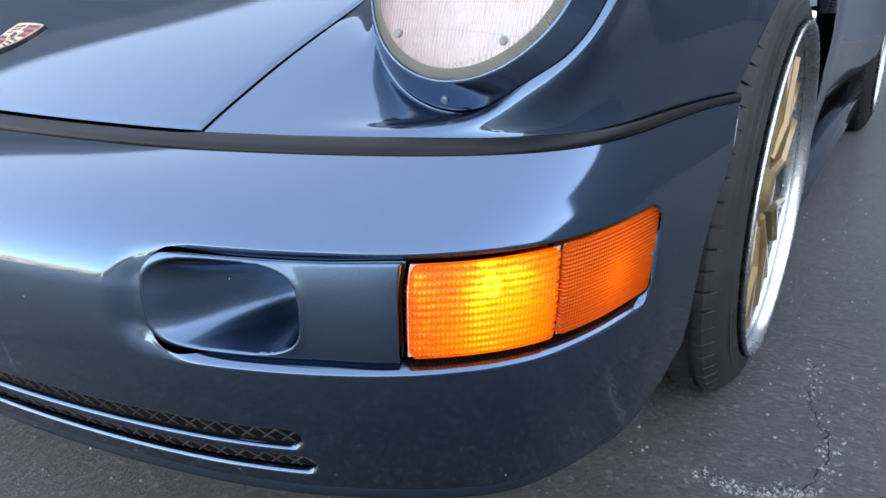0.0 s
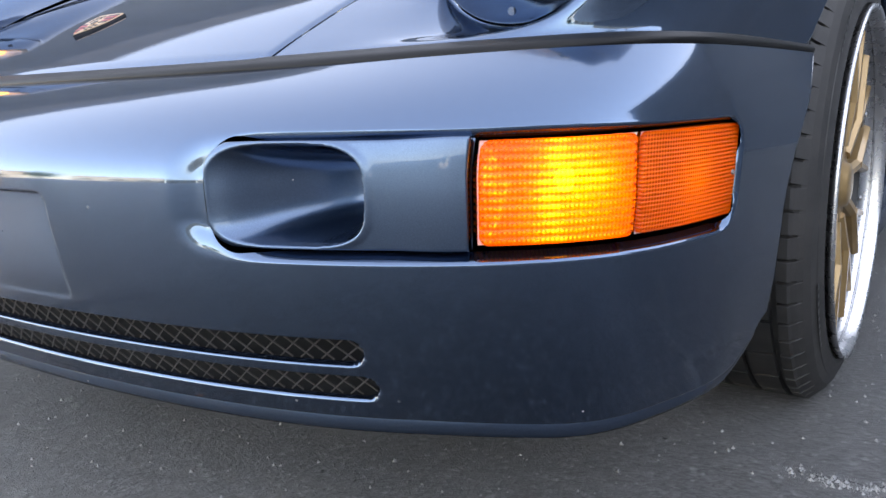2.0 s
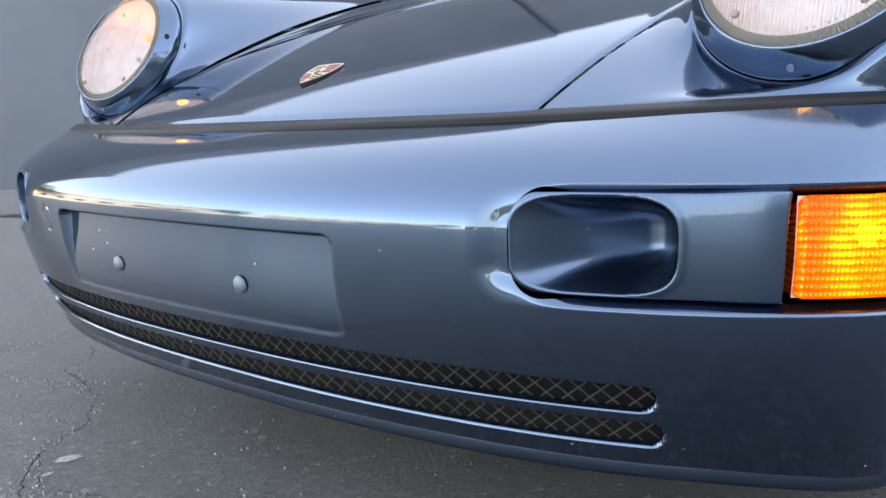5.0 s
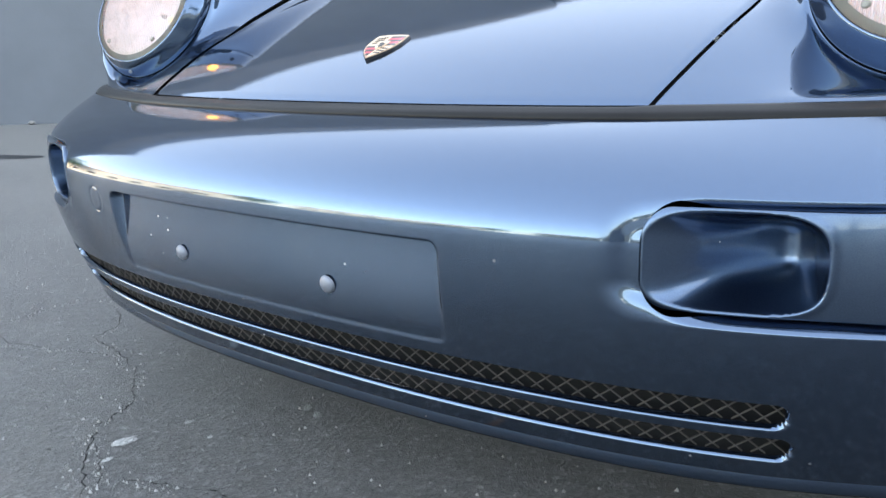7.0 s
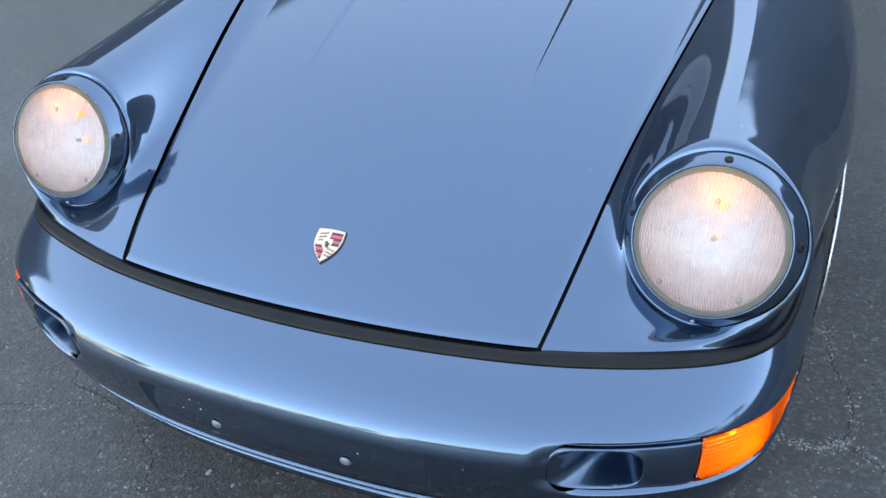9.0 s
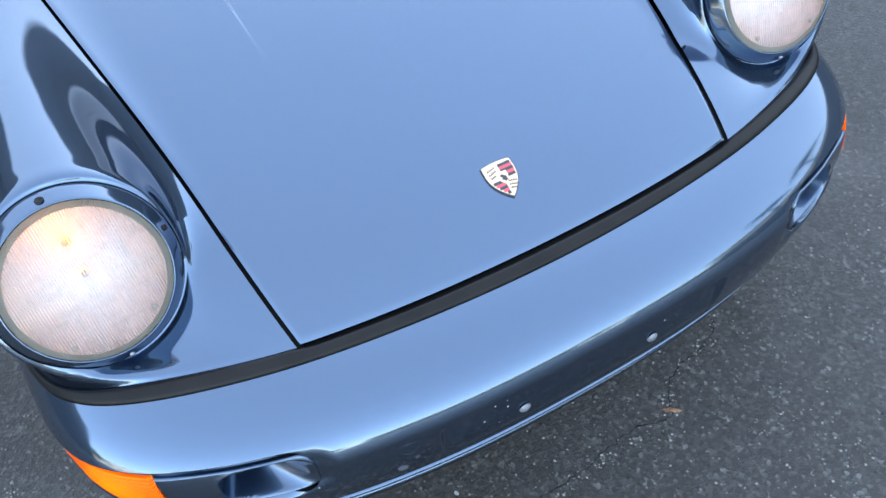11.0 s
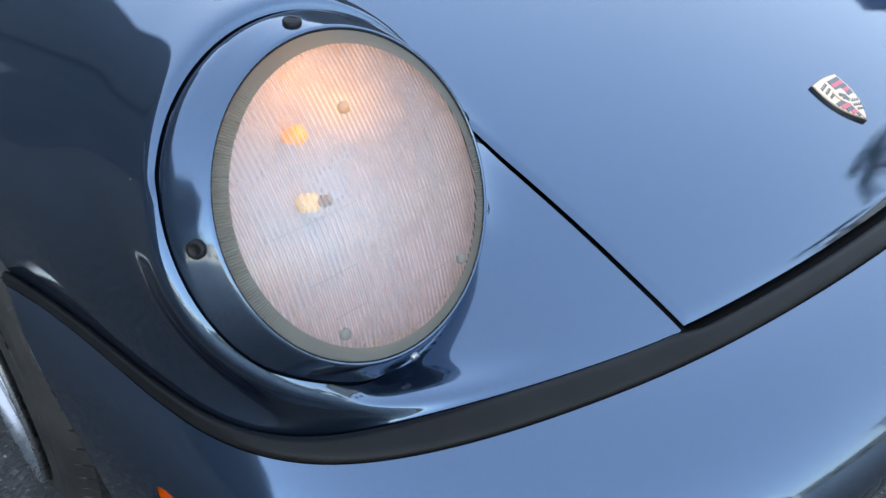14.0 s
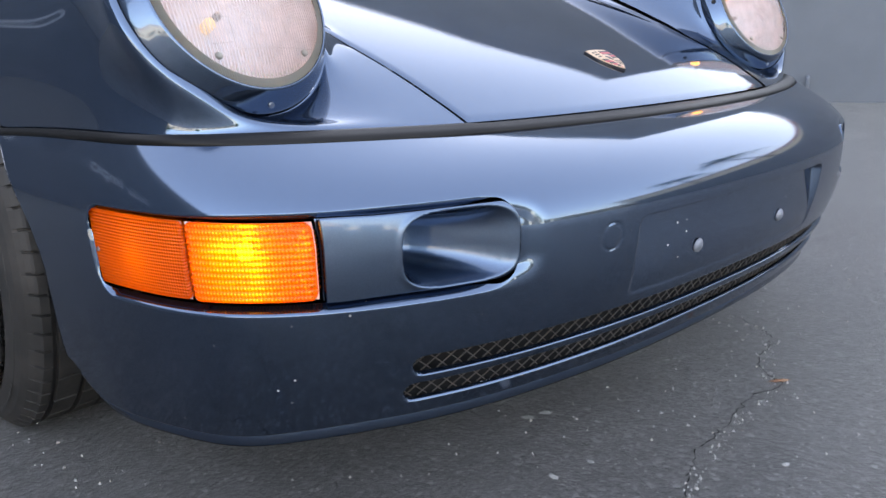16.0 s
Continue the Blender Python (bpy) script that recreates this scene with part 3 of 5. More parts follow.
def relaxed(g, turns):
    """Evens out the blend between lamp, nose and flank; the edges and the lamp's seat stay."""
    d = g - HL
    along = d @ HL_N
    off = np.linalg.norm(d - along[..., None] * HL_N, axis=-1)
    free = smooth_step(.133, .160, off)
    free[[0, -1]] = 0
    free[:, [0, -1]] = 0
    for _ in range(turns):
        mean = g.copy()
        mean[1:-1, 1:-1] = (g[:-2, 1:-1] + g[2:, 1:-1] + g[1:-1, :-2] + g[1:-1, 2:]) / 4
        g = g + free[..., None] * (mean - g)
    return g


def fender(side):
    ys = np.unique(np.r_[np.linspace(.4715, .50, 12), np.linspace(.50, .76, 150), np.linspace(.76, 1.0, 70), np.linspace(1.0, 1.5, 90), np.linspace(1.5, 1.538, 12), np.linspace(1.5395, 1.75, 24)])
    xg = np.interp(ys, gap_line[:, 1], gap_line[:, 0]) + .0036
    zg = hood_z(xg, ys)
    start = np.arctan2(zg - Z0, xg - X0)
    outer = top_line[top_line[:, 0] > .38]
    xa = np.interp(ys, outer[:, 1], outer[:, 0])
    za = np.interp(ys, outer[:, 1], outer[:, 2])
    arch = AXLE[1] + np.sqrt(np.maximum(ARCH ** 2 - (ys - AXLE[0]) ** 2, 0))
    front = ys < .912
    z1 = np.where(front, za, np.where(ys < 1.539, arch, .20))
    x1 = np.where(front, xa, np.interp(ys, SIDE[:, 0], SIDE[:, 1]))
    stop = np.arctan2(z1 - Z0, x1 - X0)
    w = np.linspace(0, 1, 210)
    th = start[:, None] + (stop - start)[:, None] * w[None]
    yy = ys[:, None] * np.ones_like(th)
    lo, hi = np.zeros_like(th), np.full_like(th, .60)
    for _ in range(34):
        mid = (lo + hi) / 2
        inside = body(X0 + mid * np.cos(th), yy, Z0 + mid * np.sin(th)) < 0
        lo, hi = np.where(inside, mid, lo), np.where(inside, hi, mid)
    r = (lo + hi) / 2
    g = np.stack([X0 + r * np.cos(th), yy, Z0 + r * np.sin(th)], -1)
    # draw the lower edge onto the strip's line
    onto = np.where(front[:, None], np.stack([xa, ys, za], 1) - g[:, -1], 0)
    g = g + onto[:, None] * smooth_step(.5, 1, w)[None, :, None]
    # the lamp's seat lies below its ring all round
    d = g - HL
    along = d @ HL_N
    off = np.linalg.norm(d - along[..., None] * HL_N, axis=-1)
    over = along + .003 - 1.1 * np.maximum(off - .132, 0)
    sink = (over + np.hypot(over, .008)) / 2 * smooth_step(.23, .17, off) * smooth_step(.002, .030, g[..., 1] - front_y(g[..., 0]))
    g = g - sink[..., None] * HL_N
    g = relaxed(g, 90)
    low = g[:, -1] + np.where((ys < .62)[:, None], np.array([0, .006, -.012]), np.array([-.03, 0, .002]))
    g = np.concatenate([g, low[:, None]], axis=1)
    # the round hole for the lamp, a little wider than its ring
    d = g - HL
    along = d @ HL_N
    out = d - along[..., None] * HL_N
    off = np.linalg.norm(out, axis=-1)
    edge = np.interp(along, (-.05, -.001, .0056, .0183, .0253), (.1262, .1284, .1266, .1180, .1130)) + .0016
    clear = np.where(along > -.04, off - edge, 1.0)
    return clipped_grid("fender", mirrored(g, side), clear, PAINT, flip=side < 0)


for side in (1, -1):
    part("fender", fender(side), car, "blue metallic front fender")
    # dark channel under the hood's edge
    g = np.stack([gap_line[:340] + np.array([d, 0, h]) for d, h in ((-.02, -.026), (-.006, -.0045), (.006, -.0045), (.02, -.026))])
    part("gap_seal", grid_mesh("gap_seal", mirrored(g, side), DARK), car)
seal = np.array([np.concatenate([(r * np.array([-1, 1, 1]))[:0:-1], r]) for r in (top_line[:140] + np.array([0, a, b]) for a, b in ((-.004, -.006), (.03, -.008)))])
part("gap_seal", grid_mesh("gap_seal", seal, DARK), car)

for side in (1, -1):
    bm = bmesh.new()
    x0, x1 = sorted((.376 * side, .408 * side))
    box(bm, x0, x1, .452, .488, .460, .4825)
    part("gap_seal", from_bm("gap_seal", bm, DARK, False), car)

# ---- headlights ----
GLASS = bpy.data.materials.new("fluted_lamp_glass")
GLASS.use_nodes = True
GLASS.node_tree.nodes.remove(bsdf(GLASS))
flute = node(GLASS, "ShaderNodeTexWave", Scale=84.0, Distortion=0.0)
flute.bands_direction = "X"
wire(GLASS, coords(GLASS), flute.inputs["Vector"])
ridges = node(GLASS, "ShaderNodeBump", Strength=0.5, Distance=0.0010)
wire(GLASS, flute.outputs["Fac"], ridges.inputs["Height"])
clear = node(GLASS, "ShaderNodeBsdfTransparent", Color=(0.93, 0.94, 0.94, 1))
milk = node(GLASS, "ShaderNodeBsdfTranslucent", Color=(0.95, 0.94, 0.95, 1))
blend = node(GLASS, "ShaderNodeMixShader")
# the optic blocks behind the flutes scatter unevenly
cloud = node(GLASS, "ShaderNodeMath")
cloud.operation = "MULTIPLY"
wire(GLASS, ramp(GLASS, flute.outputs["Fac"], [(0.25, (0.16, 0.16, 0.16)), (0.80, (0.70, 0.70, 0.70))]), cloud.inputs[0])
wire(GLASS, ramp(GLASS, noise_of(GLASS, 26.0, 3), [(0.36, (0.35, 0.35, 0.35)), (0.60, (1, 1, 1))]), cloud.inputs[1])
wire(GLASS, cloud.outputs[0], blend.inputs[0])
wire(GLASS, clear.outputs[0], blend.inputs[1])
wire(GLASS, milk.outputs[0], blend.inputs[2])
shine = node(GLASS, "ShaderNodeBsdfGlossy", Color=(1, 1, 1, 1), Roughness=0.04)
wire(GLASS, ridges.outputs[0], shine.inputs["Normal"])
front = node(GLASS, "ShaderNodeMixShader")
wire(GLASS, node(GLASS, "ShaderNodeFresnel", IOR=1.5).outputs[0], front.inputs[0])
wire(GLASS, blend.outputs[0], front.inputs[1])
wire(GLASS, shine.outputs[0], front.inputs[2])
wire(GLASS, front.outputs[0], GLASS.node_tree.nodes["Material Output"].inputs["Surface"])
BULB = material("lit_bulb", (1, 0.8, 0.5), 0.4)
bsdf(BULB).inputs["Emission Color"].default_value = (1.0, 0.62, 0.25, 1)
bsdf(BULB).inputs["Emission Strength"].default_value = 0.06


PARKING = material("amber_bulb", (0.9, 0.45, 0.12), 0.4)
bsdf(PARKING).inputs["Emission Color"].default_value = (1.0, 0.36, 0.05, 1)
bsdf(PARKING).inputs["Emission Strength"].default_value = 0.11
SHIELD = material("dull_lamp_metal", (0.42, 0.40, 0.38), 0.45, 0.3)
GLASS_LINE = material("moulded_glass_line", (0.30, 0.30, 0.30), 0.3)
FROST = bpy.data.materials.new("ribbed_glass_rim")
FROST.use_nodes = True
FROST.node_tree.nodes.remove(bsdf(FROST))
through_glass = node(FROST, "ShaderNodeBsdfTranslucent", Color=(0.52, 0.55, 0.50, 1))
glass_body = node(FROST, "ShaderNodeBsdfDiffuse", Color=(0.24, 0.27, 0.25, 1))
rim_mix = node(FROST, "ShaderNodeMixShader", Fac=0.42)
wire(FROST, through_glass.outputs[0], rim_mix.inputs[1])
wire(FROST, glass_body.outputs[0], rim_mix.inputs[2])
rim_shine = node(FROST, "ShaderNodeBsdfGlossy", Color=(1, 1, 1, 1), Roughness=0.12)
rim_front = node(FROST, "ShaderNodeMixShader")
wire(FROST, node(FROST, "ShaderNodeFresnel", IOR=1.5).outputs[0], rim_front.inputs[0])
wire(FROST, rim_mix.outputs[0], rim_front.inputs[1])
wire(FROST, rim_shine.outputs[0], rim_front.inputs[2])
wire(FROST, rim_front.outputs[0], FROST.node_tree.nodes["Material Output"].inputs["Surface"])


def lamp_matrix(side):
    n = Vector(HL_N * np.array([side, 1, 1]))
    x = Vector((0, 0, 1)).cross(n).normalized()
    y = n.cross(x)
    m = Matrix((x, y, n)).transposed().to_4x4()
    m.translation = Vector(HL * np.array([side, 1, 1]))
    return m


def screw_mesh(r, mat):
    bm = bmesh.new()
    bmesh.ops.create_cone(bm, cap_ends=True, segments=20, radius1=r, radius2=r * .86, depth=.003)
    box(bm, -r * .7, r * .7, -r * .13, r * .13, .0008, .0019)
    box(bm, -r * .13, r * .13, -r * .7, r * .7, .0008, .0020)
    return from_bm("screw", bm, mat, False)


def plug_mesh(r):
    return grid_mesh("plug", lathe([(r, -.0015), (r, .0006), (r * .93, .0016), (r * .6, .0022), (r * .55, .0018), (.0003, .0018)], 28), PLUG, close=True)


PLUG = material("black_rubber_plug", (0.008, 0.008, 0.009), 0.42, 0.0, 0.0, 0.25)


def headlight(side):
    m = lamp_matrix(side)
    ring = part("headlight", grid_mesh("headlight", lathe([(.1262, -.05), (.1282, -.006), (.1284, -.001), (.1279, .0028), (.1266, .0056), (.1240, .0094), (.1180, .0183), (.1130, .0253), (.1114, .0270), (.1101, .0268), (.1096, .0245), (.1098, .014)], 128), BUMPER_PAINT, close=True), car, "round headlight in a blue ring, lit warm white", m)
    part("ring_gap", grid_mesh("ring_gap", lathe([(.1240, -.010), (.1302, -.011), (.1300, -.030)], 96), DARK, close=True), ring, "", m)
    dome = [(r, .0235 + .018 * (1 - (r / .1095) ** 2)) for r in np.linspace(.1095, .0004, 30)]
    part("glass", grid_mesh("glass", lathe(dome, 128), GLASS, close=True), ring, "fluted clear glass lens", m)
    bowl = [(.1085, .017)] + [(r, -.055 + .072 * (r / .1085) ** 2) for r in np.linspace(.104, .0005, 26)]
    part("reflector", grid_mesh("reflector", lathe(bowl, 96), REFLECT, close=True), ring, "silvered reflector bowl", m)
    part("bulb", grid_mesh("bulb", lathe([(.0004, -.034), (.005, -.035), (.007, -.038), (.007, -.052), (.0004, -.053)], 24), BULB, close=True), ring, "glowing bulb", m)
    teeth = lathe([(.1092, .0246), (.1045, .0258), (.1000, .0272)], 720)
    teeth[..., 2] += .0016 * (np.arange(720) % 2)[None, :]
    part("rib_band", grid_mesh("rib_band", teeth, FROST, close=True, smooth=False), ring, "greyish ribbed rim of the lens", m)
    for ang in (-128, -52, 90):
        a = radians(ang)
        nub = lathe([(.0042, 0), (.0040, .0022), (.0028, .0032), (.0003, .0034)], 16)
        part("nub", grid_mesh("nub", nub, FROST, close=True), ring, "", m @ Matrix.Translation((math.cos(a) * (.060 if ang == 90 else .092), math.sin(a) * (.060 if ang == 90 else .092), .0355 if ang == 90 else .0282)))
    for x0, x1, y0, y1 in ((-.080, -.020, .004, .004), (-.070, -.035, -.033, -.033), (-.060, -.035, -.060, -.060), (.035, .080, -.033, -.033), (.025, .095, -.010, -.010), (-.030, .080, -.068, -.068), (-.035, -.035, -.033, -.086), (.035, .035, -.033, -.055), (.060, .060, -.010, .030)):
        xs, ys = np.linspace(x0, x1, 14), np.linspace(y0, y1, 14)
        top = .0235 + .018 * (1 - (xs ** 2 + ys ** 2) / .1095 ** 2)
        side_step = np.array([0, 1]) if x0 != x1 else np.array([1, 0])
        ridge = np.array([np.c_[xs + dy * side_step[0], ys + dy * side_step[1], top + dz] for dy, dz in ((-.00025, .0002), (0, .0006), (.00025, .0002))])
        part("lens_ridge", grid_mesh("lens_ridge", ridge, GLASS_LINE), ring, "", m)
    small = lathe([(.0004, .012), (.004, .011), (.0065, .008), (.0072, .003), (.006, -.003), (.0045, -.012), (.0004, -.012)], 24)
    part("parking_bulb", grid_mesh("parking_bulb", small, PARKING, close=True), ring, "glowing amber parking bulb", m @ Matrix.Translation((0, .050, -.030)))
    # the metal cap before the main bulb
    cap = lathe([(.0004, -.016), (.0026, -.017), (.0042, -.020), (.0048, -.026), (.0044, -.026), (.0004, -.022)], 28)
    part("bulb_shield", grid_mesh("bulb_shield", cap, SHIELD, close=True), ring, "small metal cap before the bulb", m)
    # moulded marks along the lens foot, too small to read
    verts, faces = [], []
    for i in range(16):
        a = radians(-118 + i * 3.6)
        wide = .0013 if i % 3 else .0008
        for r, da in ((.0975, -wide), (.0975, wide), (.0950, wide), (.0950, -wide)):
            aa = a + da / r
            verts.append((r * math.cos(aa), r * math.sin(aa), .0235 + .018 * (1 - (r / .1095) ** 2) + .0005))
        o = len(verts) - 4
        faces.append((o, o + 1, o + 2, o + 3))
    part("moulded_mark", mesh_of("moulded_mark", verts, faces, FROST, False), ring, "", m)
    part("seal", grid_mesh("seal", lathe([(.1100, .0262), (.1090, .0250), (.1088, .019)], 96), RUBBER, close=True), ring, "", m)
    for ang, rad, h, size, mat in ((90, .1195, .0172, .0062, PLASTIC), (90 - 82 * side, .1200, .0164, .0060, PLASTIC), (-90, .1235, .0108, .0040, STEEL), (90 + 82 * side, .1205, .0156, .0045, PLASTIC)):
        a = radians(ang)
        tilt = Matrix.Translation((math.cos(a) * rad, math.sin(a) * rad, h)) @ Matrix.Rotation(a, 4, "Z") @ Matrix.Rotation(radians(55), 4, "Y")
        if mat is STEEL:
            part("screw", screw_mesh(size, mat), ring, "", m @ tilt)
        else:
            part("plug", plug_mesh(size), ring, "round black rubber plug", m @ tilt)
    ld = bpy.data.lights.new("headlight_bulb", "POINT")
    ld.energy, ld.color, ld.shadow_soft_size = .0007, (0.92, 0.94, 1.0), .045
    lo = new("headlight_bulb", ld)
    lo.matrix_world = m @ Matrix.Translation((0, -.048, -.004))
    ld = bpy.data.lights.new("parking_bulb", "POINT")
    ld.energy, ld.color, ld.shadow_soft_size = .0105, (1.0, 0.36, 0.010), .012
    lo = new("parking_bulb", ld)
    lo.matrix_world = m @ Matrix.Translation((0, .062, .010))


for side in (1, -1):
    headlight(side)

# ---- indicators ----
def amber(name, across, up, clear, body_share, deep, light):
    """Ribbed amber plastic: a grid of small prisms, partly clear, partly milky."""
    m = bpy.data.materials.new(name)
    m.use_nodes = True
    m.node_tree.nodes.remove(bsdf(m))
    place = m.node_tree.nodes.new("ShaderNodeUVMap").outputs[0]
    waves = []
    for axis, scale in (("X", across), ("Y", up)):
        wave = node(m, "ShaderNodeTexWave", Scale=scale, Distortion=0.0)
        wave.bands_direction = axis
        wire(m, place, wave.inputs["Vector"])
        waves.append(wave.outputs["Fac"])
    ribs = node(m, "ShaderNodeMath")
    ribs.operation = "MULTIPLY_ADD"
    ribs.inputs[1].default_value = 0.45
    wire(m, waves[0], ribs.inputs[0])
    wire(m, waves[1], ribs.inputs[2])
    share = node(m, "ShaderNodeMath")
    share.operation = "DIVIDE"
    share.inputs[1].default_value = 1.45
    wire(m, ribs.outputs[0], share.inputs[0])
    relief = node(m, "ShaderNodeBump", Strength=0.9, Distance=0.0012)
    wire(m, ribs.outputs[0], relief.inputs["Height"])
    milky = node(m, "ShaderNodeBsdfTranslucent")
    # the ribs' uneven glow is put into the tint: deeper between, lighter on crests
    wire(m, ramp(m, share.outputs[0], [(0.10, deep), (0.85, light)]), milky.inputs["Color"])
    body_color = node(m, "ShaderNodeBsdfDiffuse", Color=(0.78, 0.13, 0.003, 1))
    lit = node(m, "ShaderNodeMixShader", Fac=body_share)
    wire(m, milky.outputs[0], lit.inputs[1])
    wire(m, body_color.outputs[0], lit.inputs[2])
    window = node(m, "ShaderNodeBsdfTransparent", Color=(1.0, 0.40, 0.02, 1))
    seen = node(m, "ShaderNodeMixShader")
    wire(m, ramp(m, share.outputs[0], [(0.30, (clear * .10,) * 3), (0.80, (clear,) * 3)]), seen.inputs[0])
    wire(m, lit.outputs[0], seen.inputs[1])
    wire(m, window.outputs[0], seen.inputs[2])
    shine = node(m, "ShaderNodeBsdfGlossy", Color=(1, 1, 1, 1), Roughness=0.15)
    for n in (milky, body_color, shine):
        wire(m, relief.outputs[0], n.inputs["Normal"])
    front = node(m, "ShaderNodeMixShader", Fac=0.02)
    wire(m, seen.outputs[0], front.inputs[1])
    wire(m, shine.outputs[0], front.inputs[2])
    wire(m, front.outputs[0], m.node_tree.nodes["Material Output"].inputs["Surface"])
    return m


AMBER = amber("amber_plastic", 84.0, 50.0, .75, .30, (0.90, 0.13, 0.001), (1.0, 0.36, 0.006))
MARKER = amber("orange_marker_plastic", 92.0, 92.0, .10, .45, (0.95, 0.19, 0.001), (1.0, 0.30, 0.003))
FILAMENT = material("lit_amber_bulb", (1, 0.7, 0.3), 0.4)
bsdf(FILAMENT).inputs["Emission Color"].default_value = (1.0, 0.78, 0.40, 1)
bsdf(FILAMENT).inputs["Emission Strength"].default_value = 3.2
LAMP_BOWL = material("indicator_reflector", (0.80, 0.78, 0.74), 0.38, 0.35)


def lamp_bowl(side, s0, s1, deep):
    """The open reflector behind a lens, deepest in its middle."""
    s, v = np.meshgrid(np.linspace(s0, s1, 40), np.linspace(0, 1, 24))
    z = .4215 - v * .0835
    rise = np.minimum(smooth_step(s0 - .002, s0 + .035, s) * smooth_step(s1 + .002, s1 - .035, s), np.sin(np.pi * v) ** .6)
    return grid_mesh("reflector", mirrored(skin(s, z, .008 + (deep + .008) * rise), side), LAMP_BOWL, flip=side > 0)


def indicator(side):
    lens = part("indicator", skin_panel("indicator", AMBER, side, .6715, .8085, .3345, .4240, .010, .0030, .020, .005, .0014, uv=True), car, "lit amber indicator lens with fine ribs")
    part("side_marker", skin_panel("side_marker", MARKER, side, .8090, .9690, .3365, .4235, .007, .0045, .018, .003, .0016, uv=True), lens, "darker orange side marker lens")
    part("reflector", lamp_bowl(side, .673, .807, .040), lens, "pale reflector behind the lens")
    part("reflector", lamp_bowl(side, .811, .962, .026), lens, "pale reflector behind the lens")
    p = skin(np.array([.9585]), np.array([.377]), .0048)[0] * np.array([side, 1, 1])
    part("screw", screw_mesh(.0028, STEEL), lens, "", Matrix.Translation(p) @ Matrix.Rotation(radians(80 * side), 4, "Y"))
    q = skin(np.array([.758]), np.array([.384]), .040)[0] * np.array([side, 1, 1])
    glass = lathe([(.0004, .009), (.005, .008), (.0076, .005), (.0084, 0), (.0074, -.005), (.0052, -.010), (.0004, -.011)], 24)
    part("bulb", grid_mesh("bulb", moved(glass, Matrix.Translation(q)), FILAMENT, close=True), lens, "glowing amber bulb")
    q = skin(np.array([.758]), np.array([.384]), .022)[0] * np.array([side, 1, 1])
    ld = bpy.data.lights.new("indicator_bulb", "POINT")
    ld.energy, ld.color, ld.shadow_soft_size = .0062, (1.0, 0.66, 0.24), .012
    lo = new("indicator_bulb", ld)
    lo.location = Vector(q)
    q = skin(np.array([.885]), np.array([.378]), .026)[0] * np.array([side, 1, 1])
    ld = bpy.data.lights.new("marker_bulb", "POINT")
    ld.energy, ld.color, ld.shadow_soft_size = .004, (1.0, 0.62, 0.2), .006
    lo = new("marker_bulb", ld)
    lo.location = Vector(q)


for side in (1, -1):
    indicator(side)

# ---- air slot mesh and plate bolts ----
def slot_grille():
    """Expanded-metal diamonds behind the slots, as joined flat bars."""
    verts, faces = [], []

    def bar(a, b, w=.0011, t=.0013):
        a, b = np.array(a), np.array(b)
        d = b - a
        d /= np.linalg.norm(d) + 1e-9
        nn = np.array([-d[1], d[0]]) * w / 2
        ring = []
        for q in (a, b):
            for off in (nn, -nn):
                ring.append(skin(np.array([q[0] + off[0]]), np.array([q[1] + off[1]]), .009)[0])
        for q in (a, b):
            for off in (nn, -nn):
                ring.append(skin(np.array([q[0] + off[0]]), np.array([q[1] + off[1]]), .009 + t)[0])
        o = len(verts)
        verts.extend(ring)
        faces.extend([(o, o + 1, o + 3, o + 2), (o + 4, o + 6, o + 7, o + 5), (o, o + 2, o + 6, o + 4), (o + 1, o + 5, o + 7, o + 3)])

    for z0, z1 in ((.2315, .2595), (.1955, .2235)):
        s = -.60
        while s < .568:
            bar((s, z0), (s + .033, z1))
            bar((s + .033, z0), (s, z1))
            s += .0205
    return mesh_of("grille_mesh", verts, faces, MESH, False)


part("grille_mesh", slot_grille(), bumper, "dusty black diamond mesh in the air slots")
# a near-black sheet replaces the shade inside the car behind the slots
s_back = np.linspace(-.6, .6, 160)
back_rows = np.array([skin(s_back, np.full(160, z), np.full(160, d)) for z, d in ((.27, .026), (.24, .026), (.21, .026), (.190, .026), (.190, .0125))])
part("slot_shade_sheet", grid_mesh("slot_shade_sheet", back_rows, SLOT_SHADE), bumper)
for side in (1, -1):
    p = skin(np.array([.1235]), np.array([.3115]), .0045)[0] * np.array([side, 1, 1])
    bolt = lathe([(.0098, 0), (.0098, .001), (.0088, .0028), (.006, .0046), (.0003, .0055)], 24)
    part("plate_bolt", grid_mesh("plate_bolt", moved(bolt, Matrix.Translation(p) @ Matrix.Rotation(radians(100), 4, "X")), BOLT_GREY, close=True), bumper, "round grey bolt head")

# ---- wheels ----


